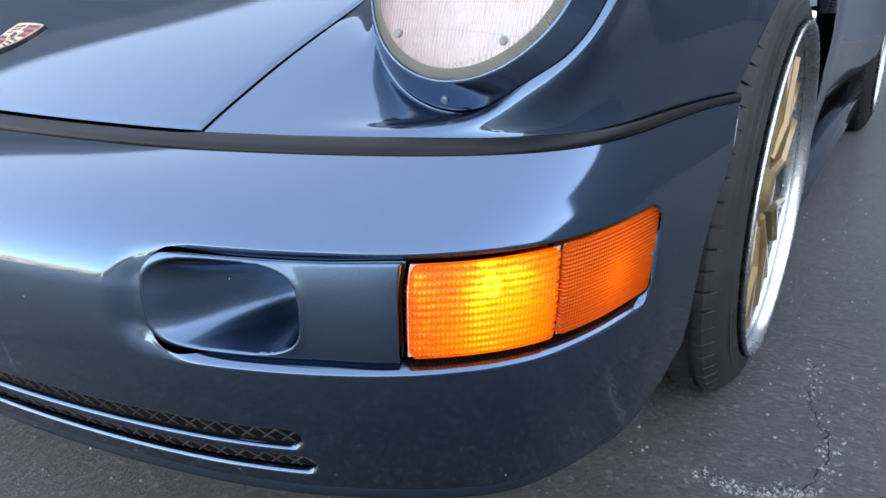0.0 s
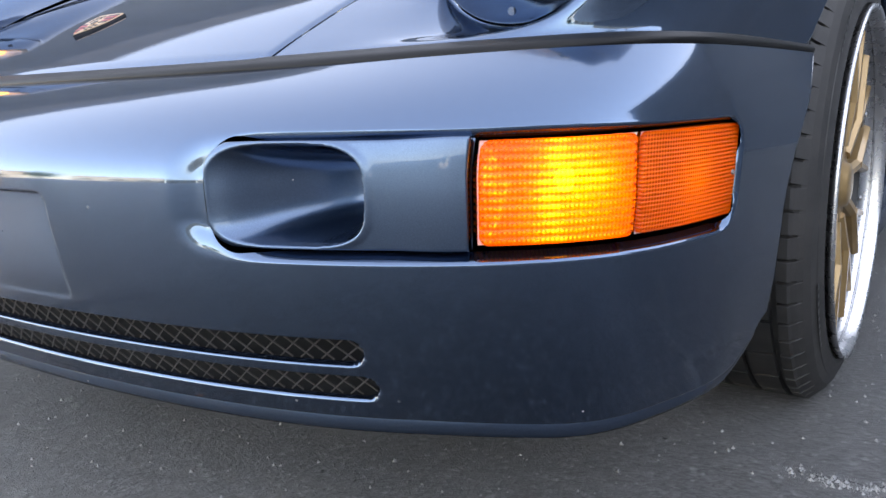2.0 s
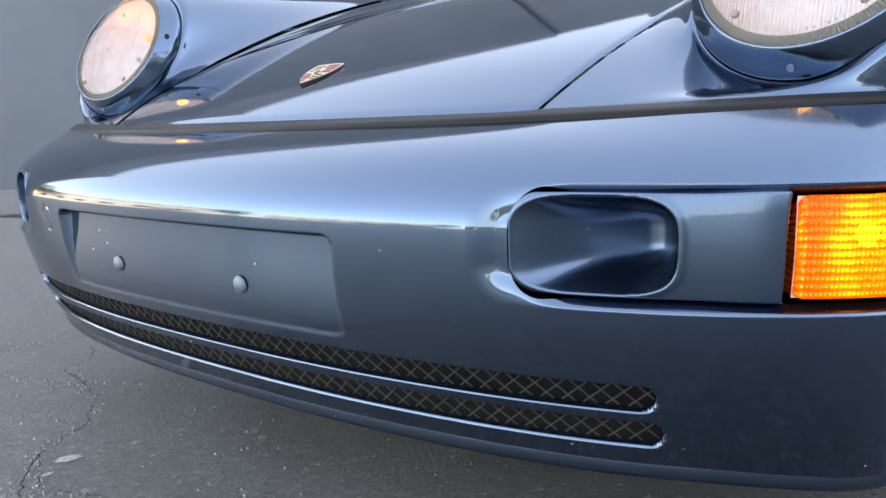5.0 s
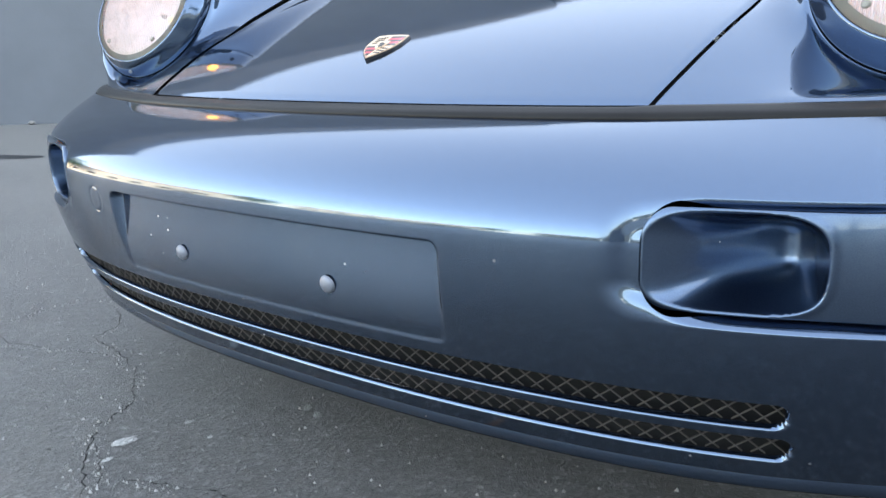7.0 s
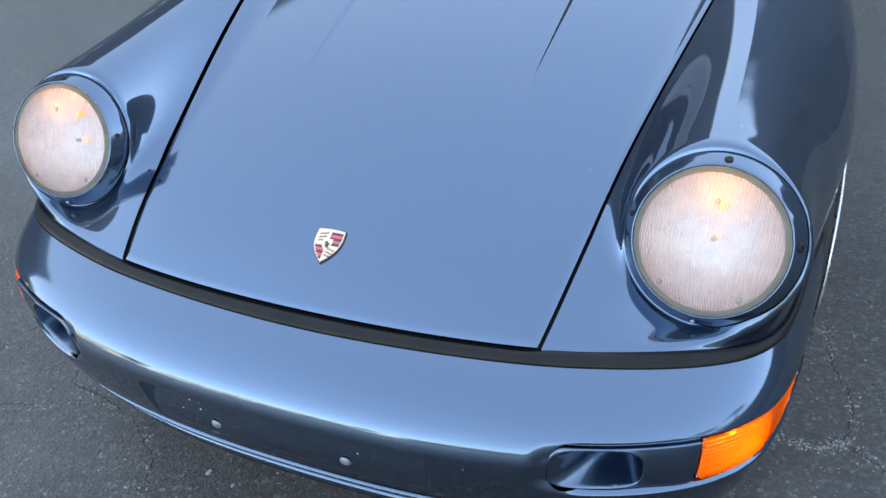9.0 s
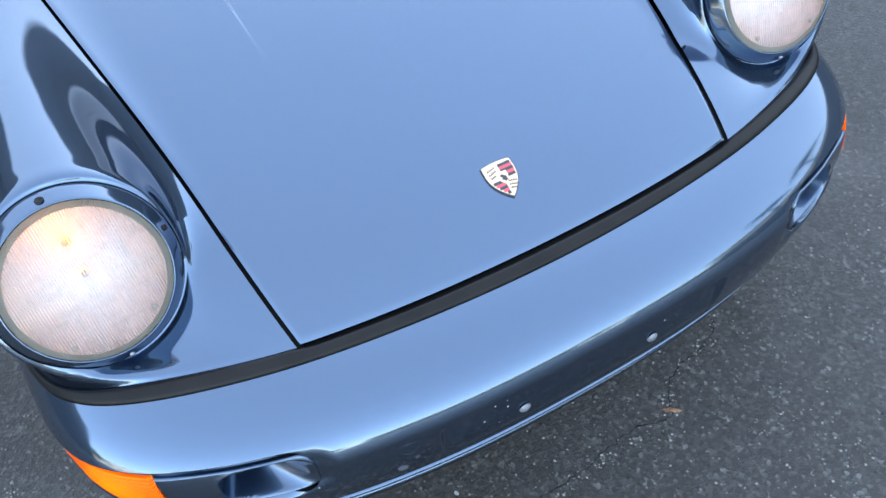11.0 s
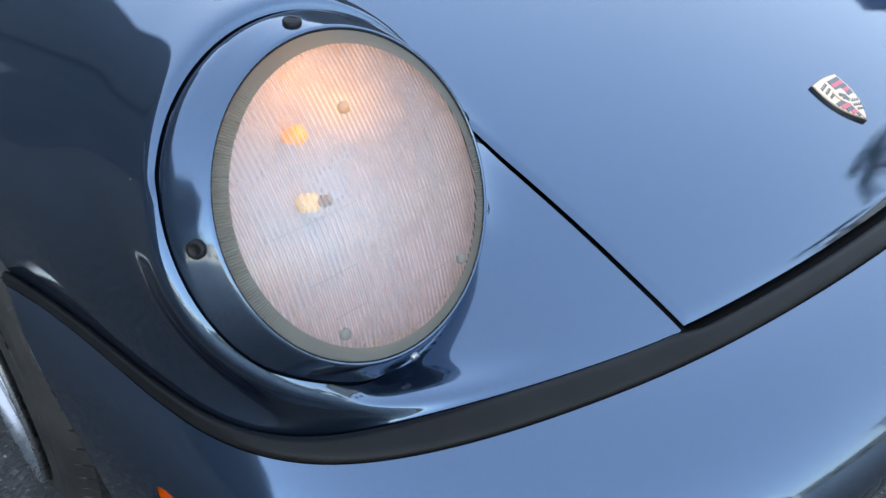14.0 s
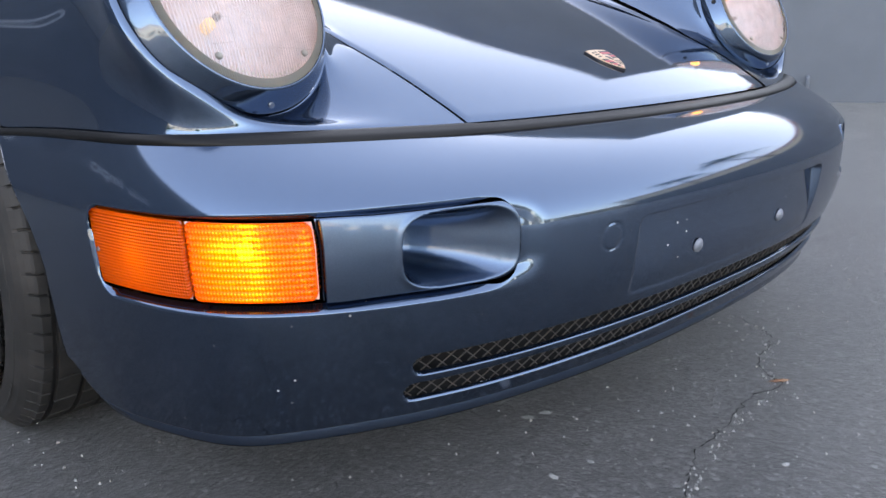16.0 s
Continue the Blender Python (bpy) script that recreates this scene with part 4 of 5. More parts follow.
def wheel_meshes():
    """A wheel about the x axis, its outer face towards +x and its middle plane of the lip at x = 0."""
    def turned(profile, n):
        g = lathe(profile, n)
        return np.stack([g[..., 2], g[..., 0], g[..., 1]], -1)
    tyre = [(.236, -.014), (.247, -.008), (.250, -.004), (.256, -.003), (.262, -.0045), (.2625, -.0038), (.274, -.0075), (.275, -.0085), (.286, -.0125), (.2955, -.019), (.3020, -.025), (.3070, -.031)]
    for c in (-.052, -.092, -.132, -.170):
        tyre += [(.3108, c + .018), (.3112, c + .0065), (.3110, c + .006), (.3030, c + .005), (.3030, c - .0015), (.3110, c - .0025)]
    tyre += [(.306, -.196), (.296, -.210), (.27, -.216), (.24, -.206)]
    pitch = np.array([0, .10, .13, .5, .965])
    ang = ((np.arange(66)[:, None] + pitch[None]) / 66 * 2 * np.pi).ravel()
    tread = np.zeros((len(tyre), len(ang), 3))
    for i, (r, h) in enumerate(tyre):
        lead = .35 * h if h > -.06 else -.25 * h - .03
        cut = np.zeros((66, 5))
        if r > .2990 and (h > -.046 or h < -.17):
            cut[:, :2] = .0068 if r > .302 else .002
        elif r > .309:
            cut[::2, :2] = .0045
        rr = r - cut.ravel()
        tread[i] = np.stack([np.full(len(ang), h), rr * np.cos(ang + lead), rr * np.sin(ang + lead)], 1)
    return {
        "tyre": grid_mesh("tyre", tread, TYRE, close=True, smooth=False),
        "lip": grid_mesh("lip", turned([(.2365, -.012), (.2440, -.003), (.2480, .000), (.2484, .004), (.2472, .0062), (.2445, .0062), (.2420, .004), (.2390, -.004), (.2360, -.018), (.2300, -.026), (.2200, -.028)], 128), POLISHED, close=True),
        "barrel": grid_mesh("barrel", turned([(.2200, -.028), (.2150, -.036), (.2130, -.16), (.236, -.205)], 96), PLASTIC, close=True),
        "hub": grid_mesh("hub", turned([(.0003, -.012), (.022, -.012), (.030, -.015), (.034, -.024), (.060, -.026), (.075, -.032), (.078, -.08)], 64), GOLD, close=True),
    }


def spoke_mesh(fork):
    bm = bmesh.new()
    def arm(a, b, w0, w1, x0, x1, d):
        a, b = Vector(a), Vector(b)
        t = (b - a).normalized()
        nrm = Vector((-t.y, t.x))
        vs = []
        for q, w, x in ((a, w0, x0), (b, w1, x1)):
            for sgn, dx, k in ((-1, -.004, 1), (-.45, .003, 1), (.45, .003, 1), (1, -.004, 1), (1, -d, 1), (-1, -d, 1)):
                vs.append(bm.verts.new((x + dx, q.x + nrm.x * w * sgn, q.y + nrm.y * w * sgn)))
        for i in range(6):
            j = (i + 1) % 6
            bm.faces.new((vs[i], vs[j], vs[6 + j], vs[6 + i]))
        bm.faces.new(vs[:6][::-1])
        bm.faces.new(vs[6:])
    arm((.055, 0), (.125, 0), .010, .0085, -.024, -.017, .024)
    arm((.118, 0), (.224, .034), .0085, .0065, -.017, -.020, .022)
    arm((.118, 0), (.224, -.034), .0085, .0065, -.017, -.020, .022)
    bmesh.ops.recalc_face_normals(bm, faces=bm.faces)
    return from_bm("spoke", bm, GOLD, False)


def sidewall_marks():
    """Raised marks on the tyre's side, too small to read."""
    verts, faces = [], []
    for base, count in ((20, 9), (110, 12), (200, 9), (290, 12)):
        for i in range(count):
            a, w = radians(base + i * 2.6), radians(.55 if i % 3 else .9)
            for r, da in ((.2715, -w), (.2715, w), (.2775, w), (.2775, -w)):
                verts.append((-.0062, r * math.cos(a + da), r * math.sin(a + da)))
            o = len(verts) - 4
            faces.append((o, o + 1, o + 2, o + 3))
    return mesh_of("sidewall_mark", verts, faces, MARK, False)


MARK = material("raised_tyre_mark", (0.05, 0.05, 0.05), 0.5)
MARKS = sidewall_marks()
WHEEL, SPOKE = wheel_meshes(), spoke_mesh(True)
BOLT = screw_mesh(.0042, STEEL)


def wheel(x, y, z, side):
    m = pose(x, y, z, 0, 0, 0 if side > 0 else 180)
    hub = part("wheel", WHEEL["hub"], car, "gold mesh-spoked wheel with a polished lip", m)
    part("tyre", WHEEL["tyre"], hub, "worn black low-profile tyre", m)
    tagged(part("sidewall_mark", MARKS, hub, "", m), kind="stuff")
    part("rim_lip", WHEEL["lip"], hub, "polished silver rim lip", m)
    part("barrel", WHEEL["barrel"], hub, "", m)
    for i in range(10):
        part("spoke", SPOKE, hub, "", m @ Matrix.Rotation(radians(36 * i + 9), 4, "X"))
    for i in range(30):
        a = radians(12 * i)
        part("rim_bolt", BOLT, hub, "", m @ Matrix.Translation((-.024, math.cos(a) * .2255, math.sin(a) * .2255)) @ Matrix.Rotation(radians(90), 4, "Y"))
    disc = lathe([(.05, 0), (.15, 0), (.15, .012)], 64)
    part("brake_disc", grid_mesh("brake_disc", moved(disc, m @ Matrix.Translation((-.12, 0, 0)) @ Matrix.Rotation(radians(90), 4, "Y")), STEEL, close=True), hub)


for side in (1, -1):
    wheel(.811 * side, 1.194, .309, side)
    wheel(.825 * side, 3.466, .309, side)

# ---- the rest of the car ----


def loft(name, sections, mat, n=72, power=4.0, keep=None):
    """Closed cross-sections along y: rows of (y, half width, bottom, top)."""
    a = np.linspace(-np.pi / 2, 1.5 * np.pi, n, endpoint=False)
    c, s = np.cos(a), np.sin(a)
    rows = []
    for y, w, z0, z1 in sections:
        x = np.sign(c) * np.abs(c) ** (2 / power) * w
        z = (z0 + z1) / 2 + np.sign(s) * np.abs(s) ** (2 / power) * (z1 - z0) / 2
        rows.append(np.stack([x, np.full(n, y), z], 1))
    g = np.array(rows)
    return g


BODY = bspline([(1.745, .792, .19, .93), (1.85, .79, .18, .94), (2.3, .79, .17, .94), (2.75, .80, .17, .94), (3.1, .835, .18, .93), (3.47, .862, .2, .90), (3.9, .85, .25, .84), (4.2, .80, .32, .74), (4.36, .68, .36, .62), (4.40, .50, .40, .56)], 120)
g = loft("body", BODY, PAINT, 96, 5.0)
dist = np.hypot(g[..., 1] - 3.466, g[..., 2] - .309)
side_part = np.abs(g[..., 0]) > .55
push = side_part & (dist < .345)
scale = np.where(push, .345 / np.maximum(dist, .02), 1.0)
g[..., 1] = 3.466 + (g[..., 1] - 3.466) * scale
g[..., 2] = .309 + (g[..., 2] - .309) * scale
drop = push[:-1] & push[1:]
cells = ~(drop & np.roll(drop, -1, axis=1))
part("body", grid_mesh("body", g, PAINT, cells, close=True, flip=True), car, "blue metallic body side and tail")
cabin = bspline([(1.62, .60, .80, .86), (1.78, .64, .80, .95), (2.0, .645, .80, 1.12), (2.3, .62, .80, 1.26), (2.7, .60, .80, 1.29), (3.1, .58, .8, 1.25), (3.5, .54, .78, 1.08), (3.95, .44, .72, .84)], 60)
WINDOW = material("dark_window_glass", (0.01, 0.012, 0.014), 0.05, 0.0, 0.0, 0.6)
gc = loft("cabin", cabin, WINDOW, 64, 3.2)
part("cabin_glass", grid_mesh("cabin_glass", gc, WINDOW, close=True), car, "dark cabin glass")
roof = gc[26:46, 18:47].copy()
roof[..., 2] += .006
part("roof", grid_mesh("roof", roof, PAINT, flip=True), car)
deck = np.array([[(x, y, .86 + .05 * (y - 1.6)) for x in np.linspace(-.62, .62, 12)] for y in np.linspace(1.68, 1.86, 4)])
part("cowl", grid_mesh("cowl", deck, PLASTIC), car, "black cowl below the windscreen")
bm = bmesh.new()
box(bm, -.58, .58, .60, 4.0, .175, .20, bevel=.01)
box(bm, -.45, .45, .56, 1.70, .20, .46)
part("underbody", from_bm("underbody", bm, DARK, False), car)
for side in (1, -1):
    bm = bmesh.new()
    x0, x1 = sorted((.735 * side, .802 * side))
    box(bm, x0, x1, 1.56, 3.10, .155, .235, bevel=.02)
    part("sill", from_bm("sill", bm, PAINT), car, "blue painted sill")
    liner = np.array([[(x * side, AXLE[0] + math.cos(t) * .352, AXLE[1] + math.sin(t) * .352) for t in np.linspace(-.2, math.pi + .1, 40)] for x in (.50, .765)])
    part("arch_liner", grid_mesh("arch_liner", liner, DARK), car)

# ---- hood badge ----


def shield(w, h, grow=0.0):
    pts = []
    for i in range(9):
        t = i / 8 * 2 - 1
        pts.append((t * (w / 2 + grow), h / 2 + grow + .035 * h * (1 - t * t)))
    for i in range(1, 13):
        t = i / 12
        pts.append(((w / 2 + grow) * (1 - t ** 2.9) * (1 + .08 * math.sin(t * 3)), h / 2 - t * (h + grow * 2)))
    for i in range(1, 12):
        t = 1 - i / 12
        pts.append((-(w / 2 + grow) * (1 - t ** 2.9) * (1 + .08 * math.sin(t * 3)), h / 2 - t * (h + grow * 2)))
    return pts


def slab(name, outline, z0, z1, mat):
    bm = bmesh.new()
    low = [bm.verts.new((x, y, z0)) for x, y in outline]
    top = [bm.verts.new((x, y, z1)) for x, y in outline]
    bm.faces.new(top[::-1])
    for i in range(len(low)):
        j = (i + 1) % len(low)
        bm.faces.new((low[i], low[j], top[j], top[i]))
    bmesh.ops.recalc_face_normals(bm, faces=bm.faces)
    return from_bm(name, bm, mat, False)


def rect(x0, x1, y0, y1):
    return [(x0, y0), (x1, y0), (x1, y1), (x0, y1)]


def badge():
    y = .545
    z = float(hood_z(np.array([0.0]), np.array([y]))[0])
    slope = (float(hood_z(np.array([0.0]), np.array([y + .02]))[0]) - z) / .02
    m = Matrix.Translation((0, y, z + .0008)) @ Matrix.Rotation(math.atan(slope), 4, "X")
    W, H = .050, .062
    base = part("badge", slab("badge", shield(W, H), -.002, .0030, CREAM), car, "small shield badge in gold, red and black", m)
    part("badge_rim", slab("badge_rim", shield(W, H, .0012), -.002, .0018, BLACK), base, "", m)
    # banded quarters: bars that shorten where the shield narrows
    for right, y0, n in ((True, .0275, 5), (False, .0005, 6)):
        high = .0052
        for i in range(n):
            top, low = y0 - i * high, y0 - (i + .97) * high
            t = (H / 2 - (top + low) / 2) / H
            reach = W / 2 * (1 - max(t, 0) ** 2.9) * (1 + .08 * math.sin(t * 3)) - .0022
            x0, x1 = (.0012, reach) if right else (-reach, -.0012)
            part("band", slab("band", rect(x0, x1, low, top), .003, .0035, BLACK if i % 2 == 0 else RED), base, "", m)
    # antler marks in the plain quarters: a leaning bar with short tines
    for x0, y0, size in ((-.0200, .0200, 1.0), (-.0195, .0135, .9), (-.0190, .0070, .8), (.0030, -.0055, .95), (.0025, -.0120, .85), (.0020, -.0180, .7)):
        way = 1 if y0 > 0 else -1
        lean = m @ Matrix.Translation((x0, y0, 0)) @ Matrix.Rotation(radians(14 * way), 4, "Z")
        part("mark", slab("mark", rect(0, .0160 * size, 0, .0011), .003, .0035, BLACK), base, "", lean)
        for i in range(4):
            tine = lean @ Matrix.Translation((size * (.0012 + i * .0042), .0006, 0)) @ Matrix.Rotation(radians(-28), 4, "Z")
            part("tine", slab("tine", rect(-.0005, .0007, 0, .0034 * size), .003, .0035, BLACK), base, "", tine)
    part("centre", slab("centre", [(x * .36, y * .36 + .002) for x, y in shield(W, H)], .003, .0040, CREAM), base, "", m)
    # dark blot on the small inner shield
    blot = [(-.0050, .0062), (-.0020, .0092), (.0012, .0080), (.0034, .0050), (.0058, .0052), (.0046, .0012), (.0058, -.0040), (.0030, -.0024), (.0008, -.0052), (-.0006, -.0012), (-.0042, .0002), (-.0018, .0032)]
    part("centre_mark", slab("centre_mark", blot, .004, .0044, BLACK), base, "", m)


badge()

# ---- ground details ----
CRACK = material("crack_dark", (0.012, 0.012, 0.013), 0.9)
CHALK = material("chalky_flake", (0.38, 0.38, 0.37), 0.8)
PALE = material("pale_grit", (0.27, 0.268, 0.262), 0.6)
rng = np.random.default_rng(4)


def crack_mesh(lines):
    verts, faces = [], []
    for line, width in lines:
        p, _ = even(np.array(line, float), max(8, int(len(line) * 14)))
        p = p + np.cumsum(rng.normal(0, .0030, p.shape), axis=0) * .6 + rng.normal(0, .0022, p.shape)
        t = np.gradient(p, axis=0)
        t /= np.linalg.norm(t, axis=1)[:, None] + 1e-9
        nn = np.stack([-t[:, 1], t[:, 0]], 1)
        w = width * (.12 + .60 * rng.random(len(p)) ** 1.5)
        w[0] = w[-1] = .0004
        o = len(verts)
        for q, n_, ww in zip(p, nn, w):
            verts.append((*(q + n_ * ww), .0012))
            verts.append((*(q - n_ * ww), .0012))
        faces.extend([(o + 2 * i, o + 2 * i + 1, o + 2 * i + 3, o + 2 * i + 2) for i in range(len(p) - 1)])
    return mesh_of("cracks", verts, faces, CRACK, False)


CRACKS = [
    ([(-.93, .67), (-.80, .60), (-.774, .532), (-.542, .48), (-.429, .388), (-.384, .301), (-.281, .216), (-.10, .10)], .0022),
    ([(-.66, .50), (-.90, .40), (-1.2, .42)], .0014),
    ([(.888, 1.30), (.906, 1.16), (.934, 1.074), (.948, .982), (.936, .921), (.999, .866), (1.1, .80)], .0022),
    ([(.80, .884), (.877, .878), (.936, .921)], .0016),
    ([(.476, .538), (.404, .42), (.249, .381), (.189, .304), (.09, .316), (-.001, .30), (-.14, .28), (-.25, .24)], .0020),
    ([(-.38, .30), (-.25, .24), (-.1, .10), (.1, .02)], .0015),
    ([(1.0, .87), (1.15, .93), (1.3, .90)], .0013),
    ([(-.98, .9), (-1.05, .6), (-1.0, .35)], .0013),
]
tagged(new("cracks", crack_mesh(CRACKS)), "fine dark cracks running over the asphalt", "crack", kind="stuff")


def grit():
    verts, faces = [], []
    lines = [even(np.array(line, float), 200)[0] for line, _ in CRACKS]
    for i in range(19500):
        if i < 17000:
            x, y = rng.uniform(-2.2, 2.2), rng.uniform(-.9, 2.6)
        else:
            # crumbs broken from the edges of the cracks
            x, y = lines[rng.integers(len(lines))][rng.integers(200)] + rng.normal(0, .009, 2)
        r = .0008 + .0030 * rng.random() ** 4
        o = len(verts)
        for i in range(5):
            a = i * 1.2566 + rng.uniform(-.3, .3)
            rr = r * rng.uniform(.6, 1.2)
            verts.append((x + rr * math.cos(a), y + rr * math.sin(a), .0004))
        verts.append((x, y, r * .9 + .001))
        faces.extend([(o + i, o + (i + 1) % 5, o + 5) for i in range(5)])
    return mesh_of("grit", verts, faces, PALE, False)


tagged(new("grit", grit()), "pale specks of grit strewn over asphalt", "grit", kind="stuff")


def crumb(name, x, y, sx, sy, h, turn, mat, label, category):
    """A thin flake with a ragged rim and an uneven top."""
    bm = bmesh.new()
    bmesh.ops.create_icosphere(bm, subdivisions=3, radius=1.0)
    for v in bm.verts:
        k = 1 + .75 * noise.noise(v.co * 2.3 + Vector((x * 9, y * 7, 0)))
        lift = .5 + .8 * noise.noise(v.co * 4.0 + Vector((y * 5, x * 3, 2)))
        v.co = Vector((v.co.x * sx * k, v.co.y * sy * k, max(v.co.z * h * lift + h * .5, 0)))
    ob = new(name, from_bm(name, bm, mat, False))
    ob.matrix_world = pose(x, y, .0005, 0, 0, turn)
    return tagged(ob, label, category, group=name + "s on the asphalt")


WOOD = material("weathered_wood", (0.22, 0.10, 0.05), 0.8)
wire(WOOD, ramp(WOOD, noise_of(WOOD, 120.0, 4), [(0.3, (0.12, 0.05, 0.03)), (0.8, (0.42, 0.26, 0.16))]), bsdf(WOOD).inputs["Base Color"])
crumb("wood_chip", .215, .325, .016, .0045, .003, -38, WOOD, "small brown wood chip lying on the asphalt", "wood chip")
for x, y, r in ((-.187, .553, .009), (-.320, .318, .016), (-.298, .412, .007), (-.291, .274, .008), (-.154, .543, .009), (-.23, .40, .005), (-.05, .20, .006), (.42, -.05, .007), (1.05, 1.0, .005)):
    crumb("pebble", x, y, r, r * .6, r * .16, x * 300, CHALK, "pale chalky flake lying on the asphalt", "pebble")

crumb("pebble", -6.86, 3.36, .035, .03, .03, 0, PALE, "white stone lying at the wall's foot", "pebble")
crumb("pebble", 5.95, 2.55, .03, .025, .012, 40, PALE, "white stone lying at the wall's foot", "pebble")
STAIN = material("oil_stain", (0.008, 0.008, 0.009), 0.35)
for x, y, sx, sy, turn in ((-4.27, 1.97, .22, .10, 20), (-5.07, 3.13, .26, .09, 15), (-5.35, 2.88, .18, .07, 10)):
    bm = bmesh.new()
    rim = []
    for i in range(28):
        a = i / 28 * 2 * math.pi
        k = 1 + .35 * noise.noise(Vector((math.cos(a) * 1.5 + x, math.sin(a) * 1.5 + y, 0)))
        rim.append(bm.verts.new((math.cos(a) * sx * k, math.sin(a) * sy * k, .0015)))
    bm.faces.new(rim)
    ob = new("oil_stain", from_bm("oil_stain", bm, STAIN, False))
    ob.matrix_world = pose(x, y, 0, 0, 0, turn)
    tagged(ob, "dark oil stain soaked into the asphalt", "stain", group="oil stains on the asphalt")


def wall_pipe():
    """A short bent pipe that rises by the wall's foot and turns into it."""
    line = bspline([(0, 0, 0), (0, 0, .08), (0, 0, .17), (0, 0, .215), (.03, 0, .22), (.08, 0, .22), (.13, 0, .22)], 26)
    t = np.gradient(line, axis=0)
    t /= np.linalg.norm(t, axis=1)[:, None]
    a = np.linspace(0, 2 * np.pi, 14, endpoint=False)
    rows = []
    for q, d in zip(line, t):
        u = np.array([0, 1, 0])
        v = np.cross(d, u)
        rows.append([q + .017 * (np.cos(k) * u + np.sin(k) * v) for k in a])
    ob = new("wall_pipe", grid_mesh("wall_pipe", np.array(rows), WALL, close=True))
    ob.matrix_world = pose(5.93, 2.62, 0, 0, 0, 22.6)
    tagged(ob, "short grey painted pipe bent into the wall", "pipe")


wall_pipe()

# ---- beyond the yard: seen only in the paint ----
PLASTER = material("cream_plaster", (0.62, 0.55, 0.43), 0.8)
wire(PLASTER, ramp(PLASTER, noise_of(PLASTER, .8, 5), [(0.3, (0.55, 0.48, 0.37)), (0.8, (0.68, 0.61, 0.49))]), bsdf(PLASTER).inputs["Base Color"])
ROOF = material("clay_roof", (0.30, 0.13, 0.08), 0.8)
LEAF = material("leaf_green", (0.06, 0.11, 0.03), 0.6)
wire(LEAF, ramp(LEAF, noise_of(LEAF, 2.5, 4), [(0.3, (0.035, 0.07, 0.02)), (0.75, (0.10, 0.16, 0.045))]), bsdf(LEAF).inputs["Base Color"])
BARK = material("bark", (0.10, 0.075, 0.055), 0.9)


def house(x, y, turn, w, d, h):
    m = pose(x, y, 0, 0, 0, turn)
    thing = new("house")
    thing.matrix_world = m
    tagged(thing, "cream plastered house with a red roof, out of view beyond the yard", "house", group="houses across the road")
    bm = bmesh.new()
    box(bm, -w / 2, w / 2, -d / 2, d / 2, 0, h)
    part("wall", from_bm("wall", bm, PLASTER, False), thing, "", m)
    bm = bmesh.new()
    box(bm, -w / 2 - .3, w / 2 + .3, -d / 2 - .3, d / 2 + .3, h, h + .35, bevel=.05)
    part("roof", from_bm("roof", bm, ROOF, False), thing, "", m)
    for i in range(int(w // 3)):
        cx = -w / 2 + 1.5 + i * 3
        bm = bmesh.new()
        box(bm, cx - .6, cx + .6, d / 2 - .02, d / 2 + .03, .9, 2.1)
        part("window", from_bm("window", bm, WINDOW, False), thing, "", m)


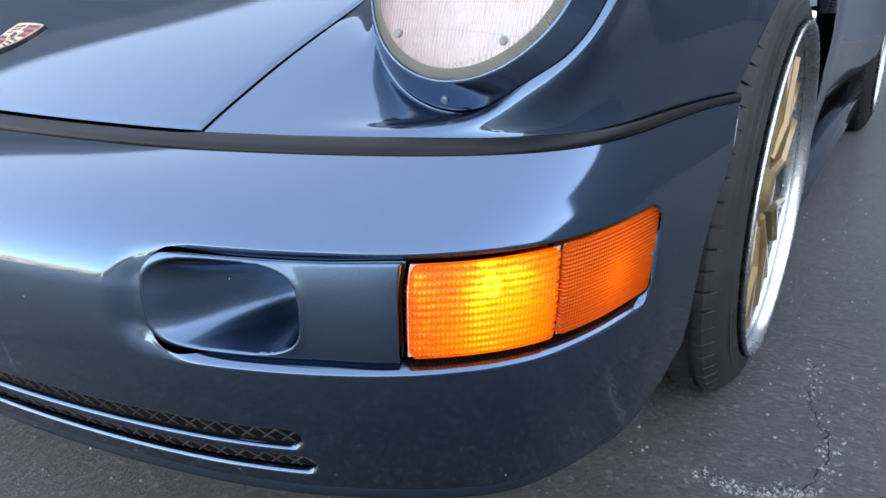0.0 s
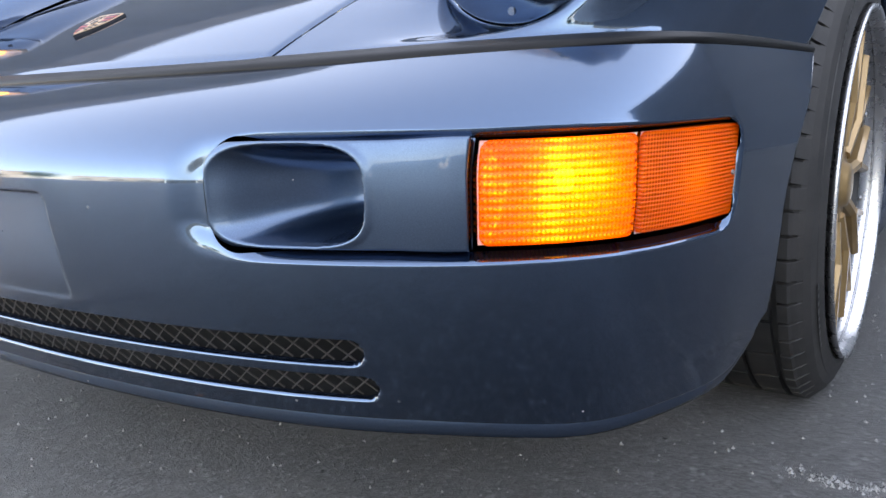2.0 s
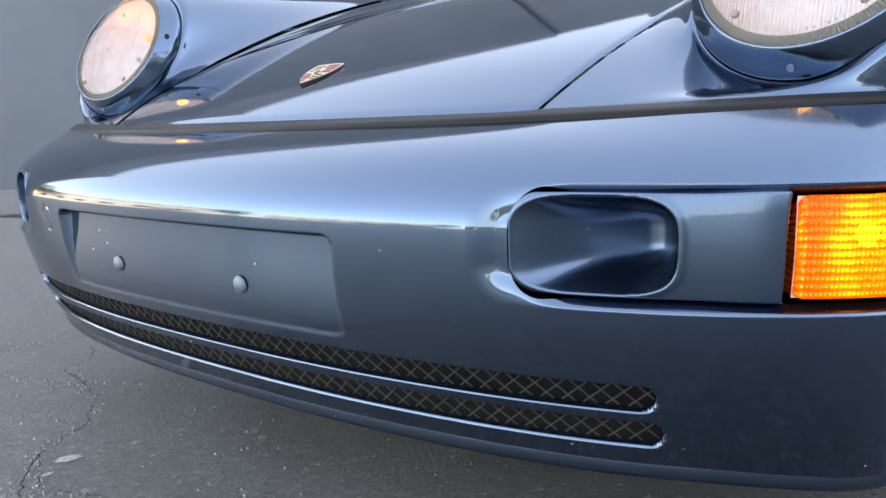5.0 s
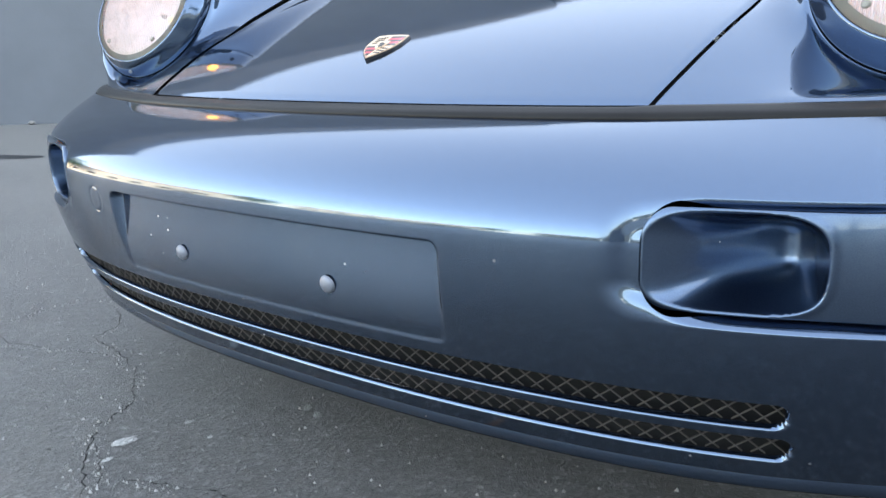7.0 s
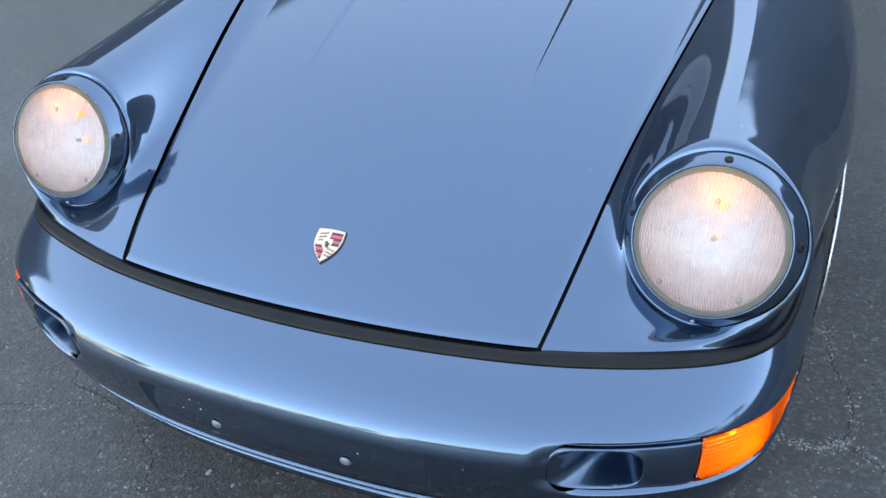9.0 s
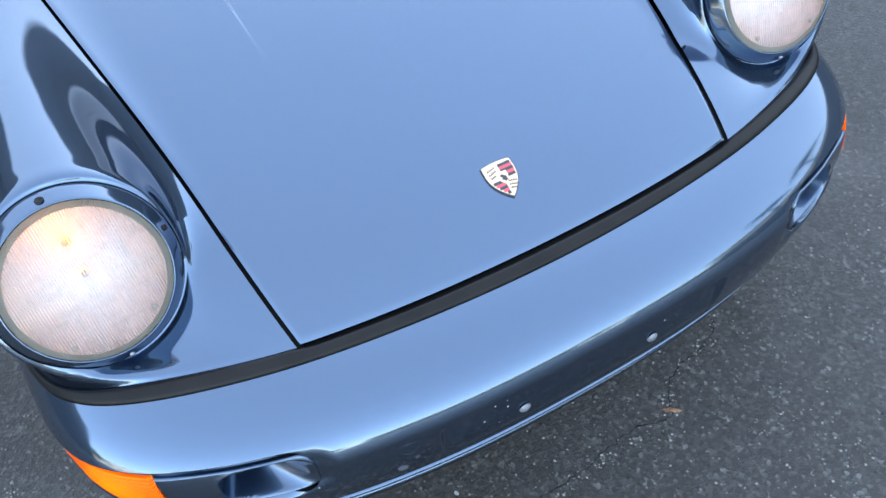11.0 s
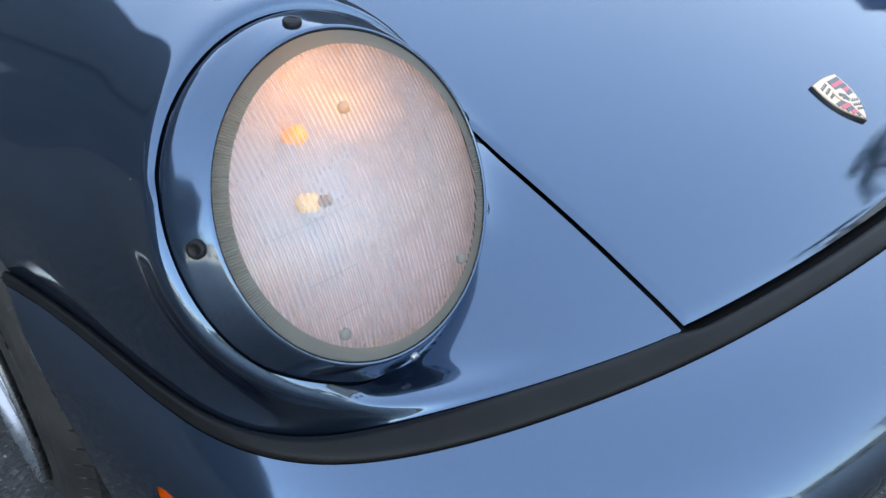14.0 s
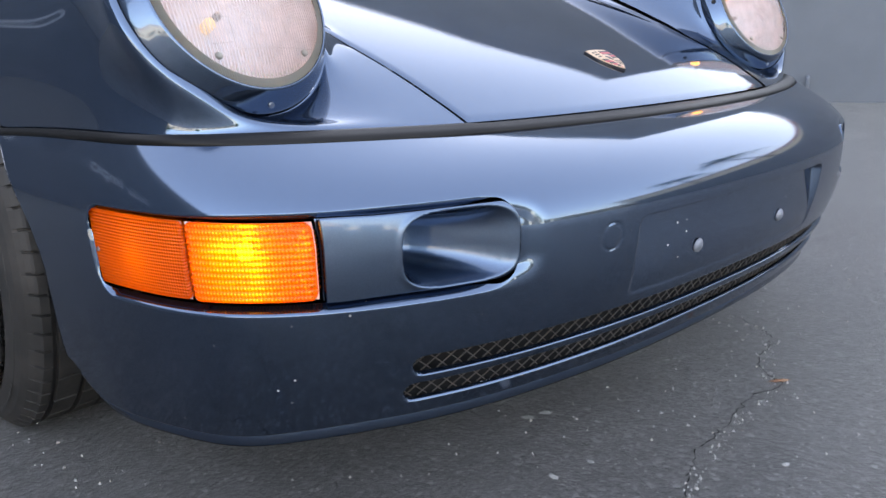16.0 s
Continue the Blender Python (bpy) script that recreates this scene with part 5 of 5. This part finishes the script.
def tree(x, y, h, seed):
    r = random.Random(seed)
    thing = new("tree")
    thing.matrix_world = pose(x, y, 0)
    tagged(thing, "leafy green tree standing by the road", "tree", group="trees across the road")
    trunk = lathe([(.22, 0), (.16, h * .25), (.10, h * .6), (.02, h * .85)], 8)
    part("trunk", grid_mesh("trunk", trunk, BARK, close=True), thing, "", pose(x, y, 0))
    verts, faces = [], []
    for _ in range(1500):
        a, e, q = r.uniform(0, 6.283), r.uniform(-1, 1), r.random() ** .4
        c = Vector((math.cos(a) * math.sqrt(1 - e * e) * h * .36 * q, math.sin(a) * math.sqrt(1 - e * e) * h * .36 * q, h * .66 + e * h * .33 * q))
        c *= 1 + .25 * noise.noise(c * .9)
        u = Vector((r.uniform(-1, 1), r.uniform(-1, 1), r.uniform(-1, 1))).normalized() * .16
        v = u.orthogonal().normalized() * .10
        o = len(verts)
        verts += [c - u, c + v, c + u, c - v]
        faces.append((o, o + 1, o + 2, o + 3))
    part("crown", mesh_of("crown", verts, faces, LEAF, False), thing, "", pose(x, y, 0))


house(-34, -12, -70, 22, 8, 4.2)
house(-22, -36, -32, 18, 8, 3.6)
house(4, -46, 0, 24, 8, 4.0)
house(30, -36, 38, 20, 8, 3.8)
# long tall block, added unseen to keep the sun off the yard's walls
house(33, 2, 90, 70, 9, 9.8)
for n, (x, y, h) in enumerate(((-26, -22, 5.5), (-29, -3, 6), (-12, -40, 5), (18, -42, 5.5), (26, -14, 6), (-31, -27, 4.5))):
    tree(x, y, h, n)


def palm(x, y, h, seed):
    """A tall palm: a slightly bent trunk and a head of drooping feathered fronds."""
    r = random.Random(seed)
    m = pose(x, y, 0)
    thing = new("palm_tree")
    thing.matrix_world = m
    tagged(thing, "tall palm tree with drooping green fronds beyond the yard", "tree", group="palms beyond the yard")
    line = bspline([(0, 0, 0), (.1, 0, h * .3), (.3, .1, h * .7), (.35, .15, h)], 14)
    rows = [[q + np.array([math.cos(a), math.sin(a), 0]) * (.20 - .07 * i / 13) for a in np.linspace(0, 2 * np.pi, 10, endpoint=False)] for i, q in enumerate(line)]
    part("trunk", grid_mesh("trunk", np.array(rows), BARK, close=True), thing, "", m)
    verts, faces = [], []
    top = Vector(line[-1])
    for i in range(30):
        a, rise, reach = r.uniform(0, 6.283), r.uniform(-.2, 1.0), r.uniform(1.6, 2.3)
        out = Vector((math.cos(a), math.sin(a), 0))
        across = Vector((-math.sin(a), math.cos(a), 0))
        for k in range(3, 26):
            t = k / 26
            c = top + out * reach * t + Vector((0, 0, rise * t * reach - 1.5 * t * t * reach * .7))
            for sgn in (-1, 1):
                tip = c + across * sgn * .42 * math.sin(math.pi * min(t + .12, 1)) + out * .22 + Vector((0, 0, -.16 - .12 * r.random()))
                o = len(verts)
                verts += [c, c + out * .05, tip]
                faces.append((o, o + 1, o + 2))
    part("crown", mesh_of("crown", verts, faces, LEAF, False), thing, "", m)


for n, (x, y, h) in enumerate(((15.2, -4.6, 8.3), (13.0, -8.5, 6.8))):
    palm(x, y, h, 40 + n)
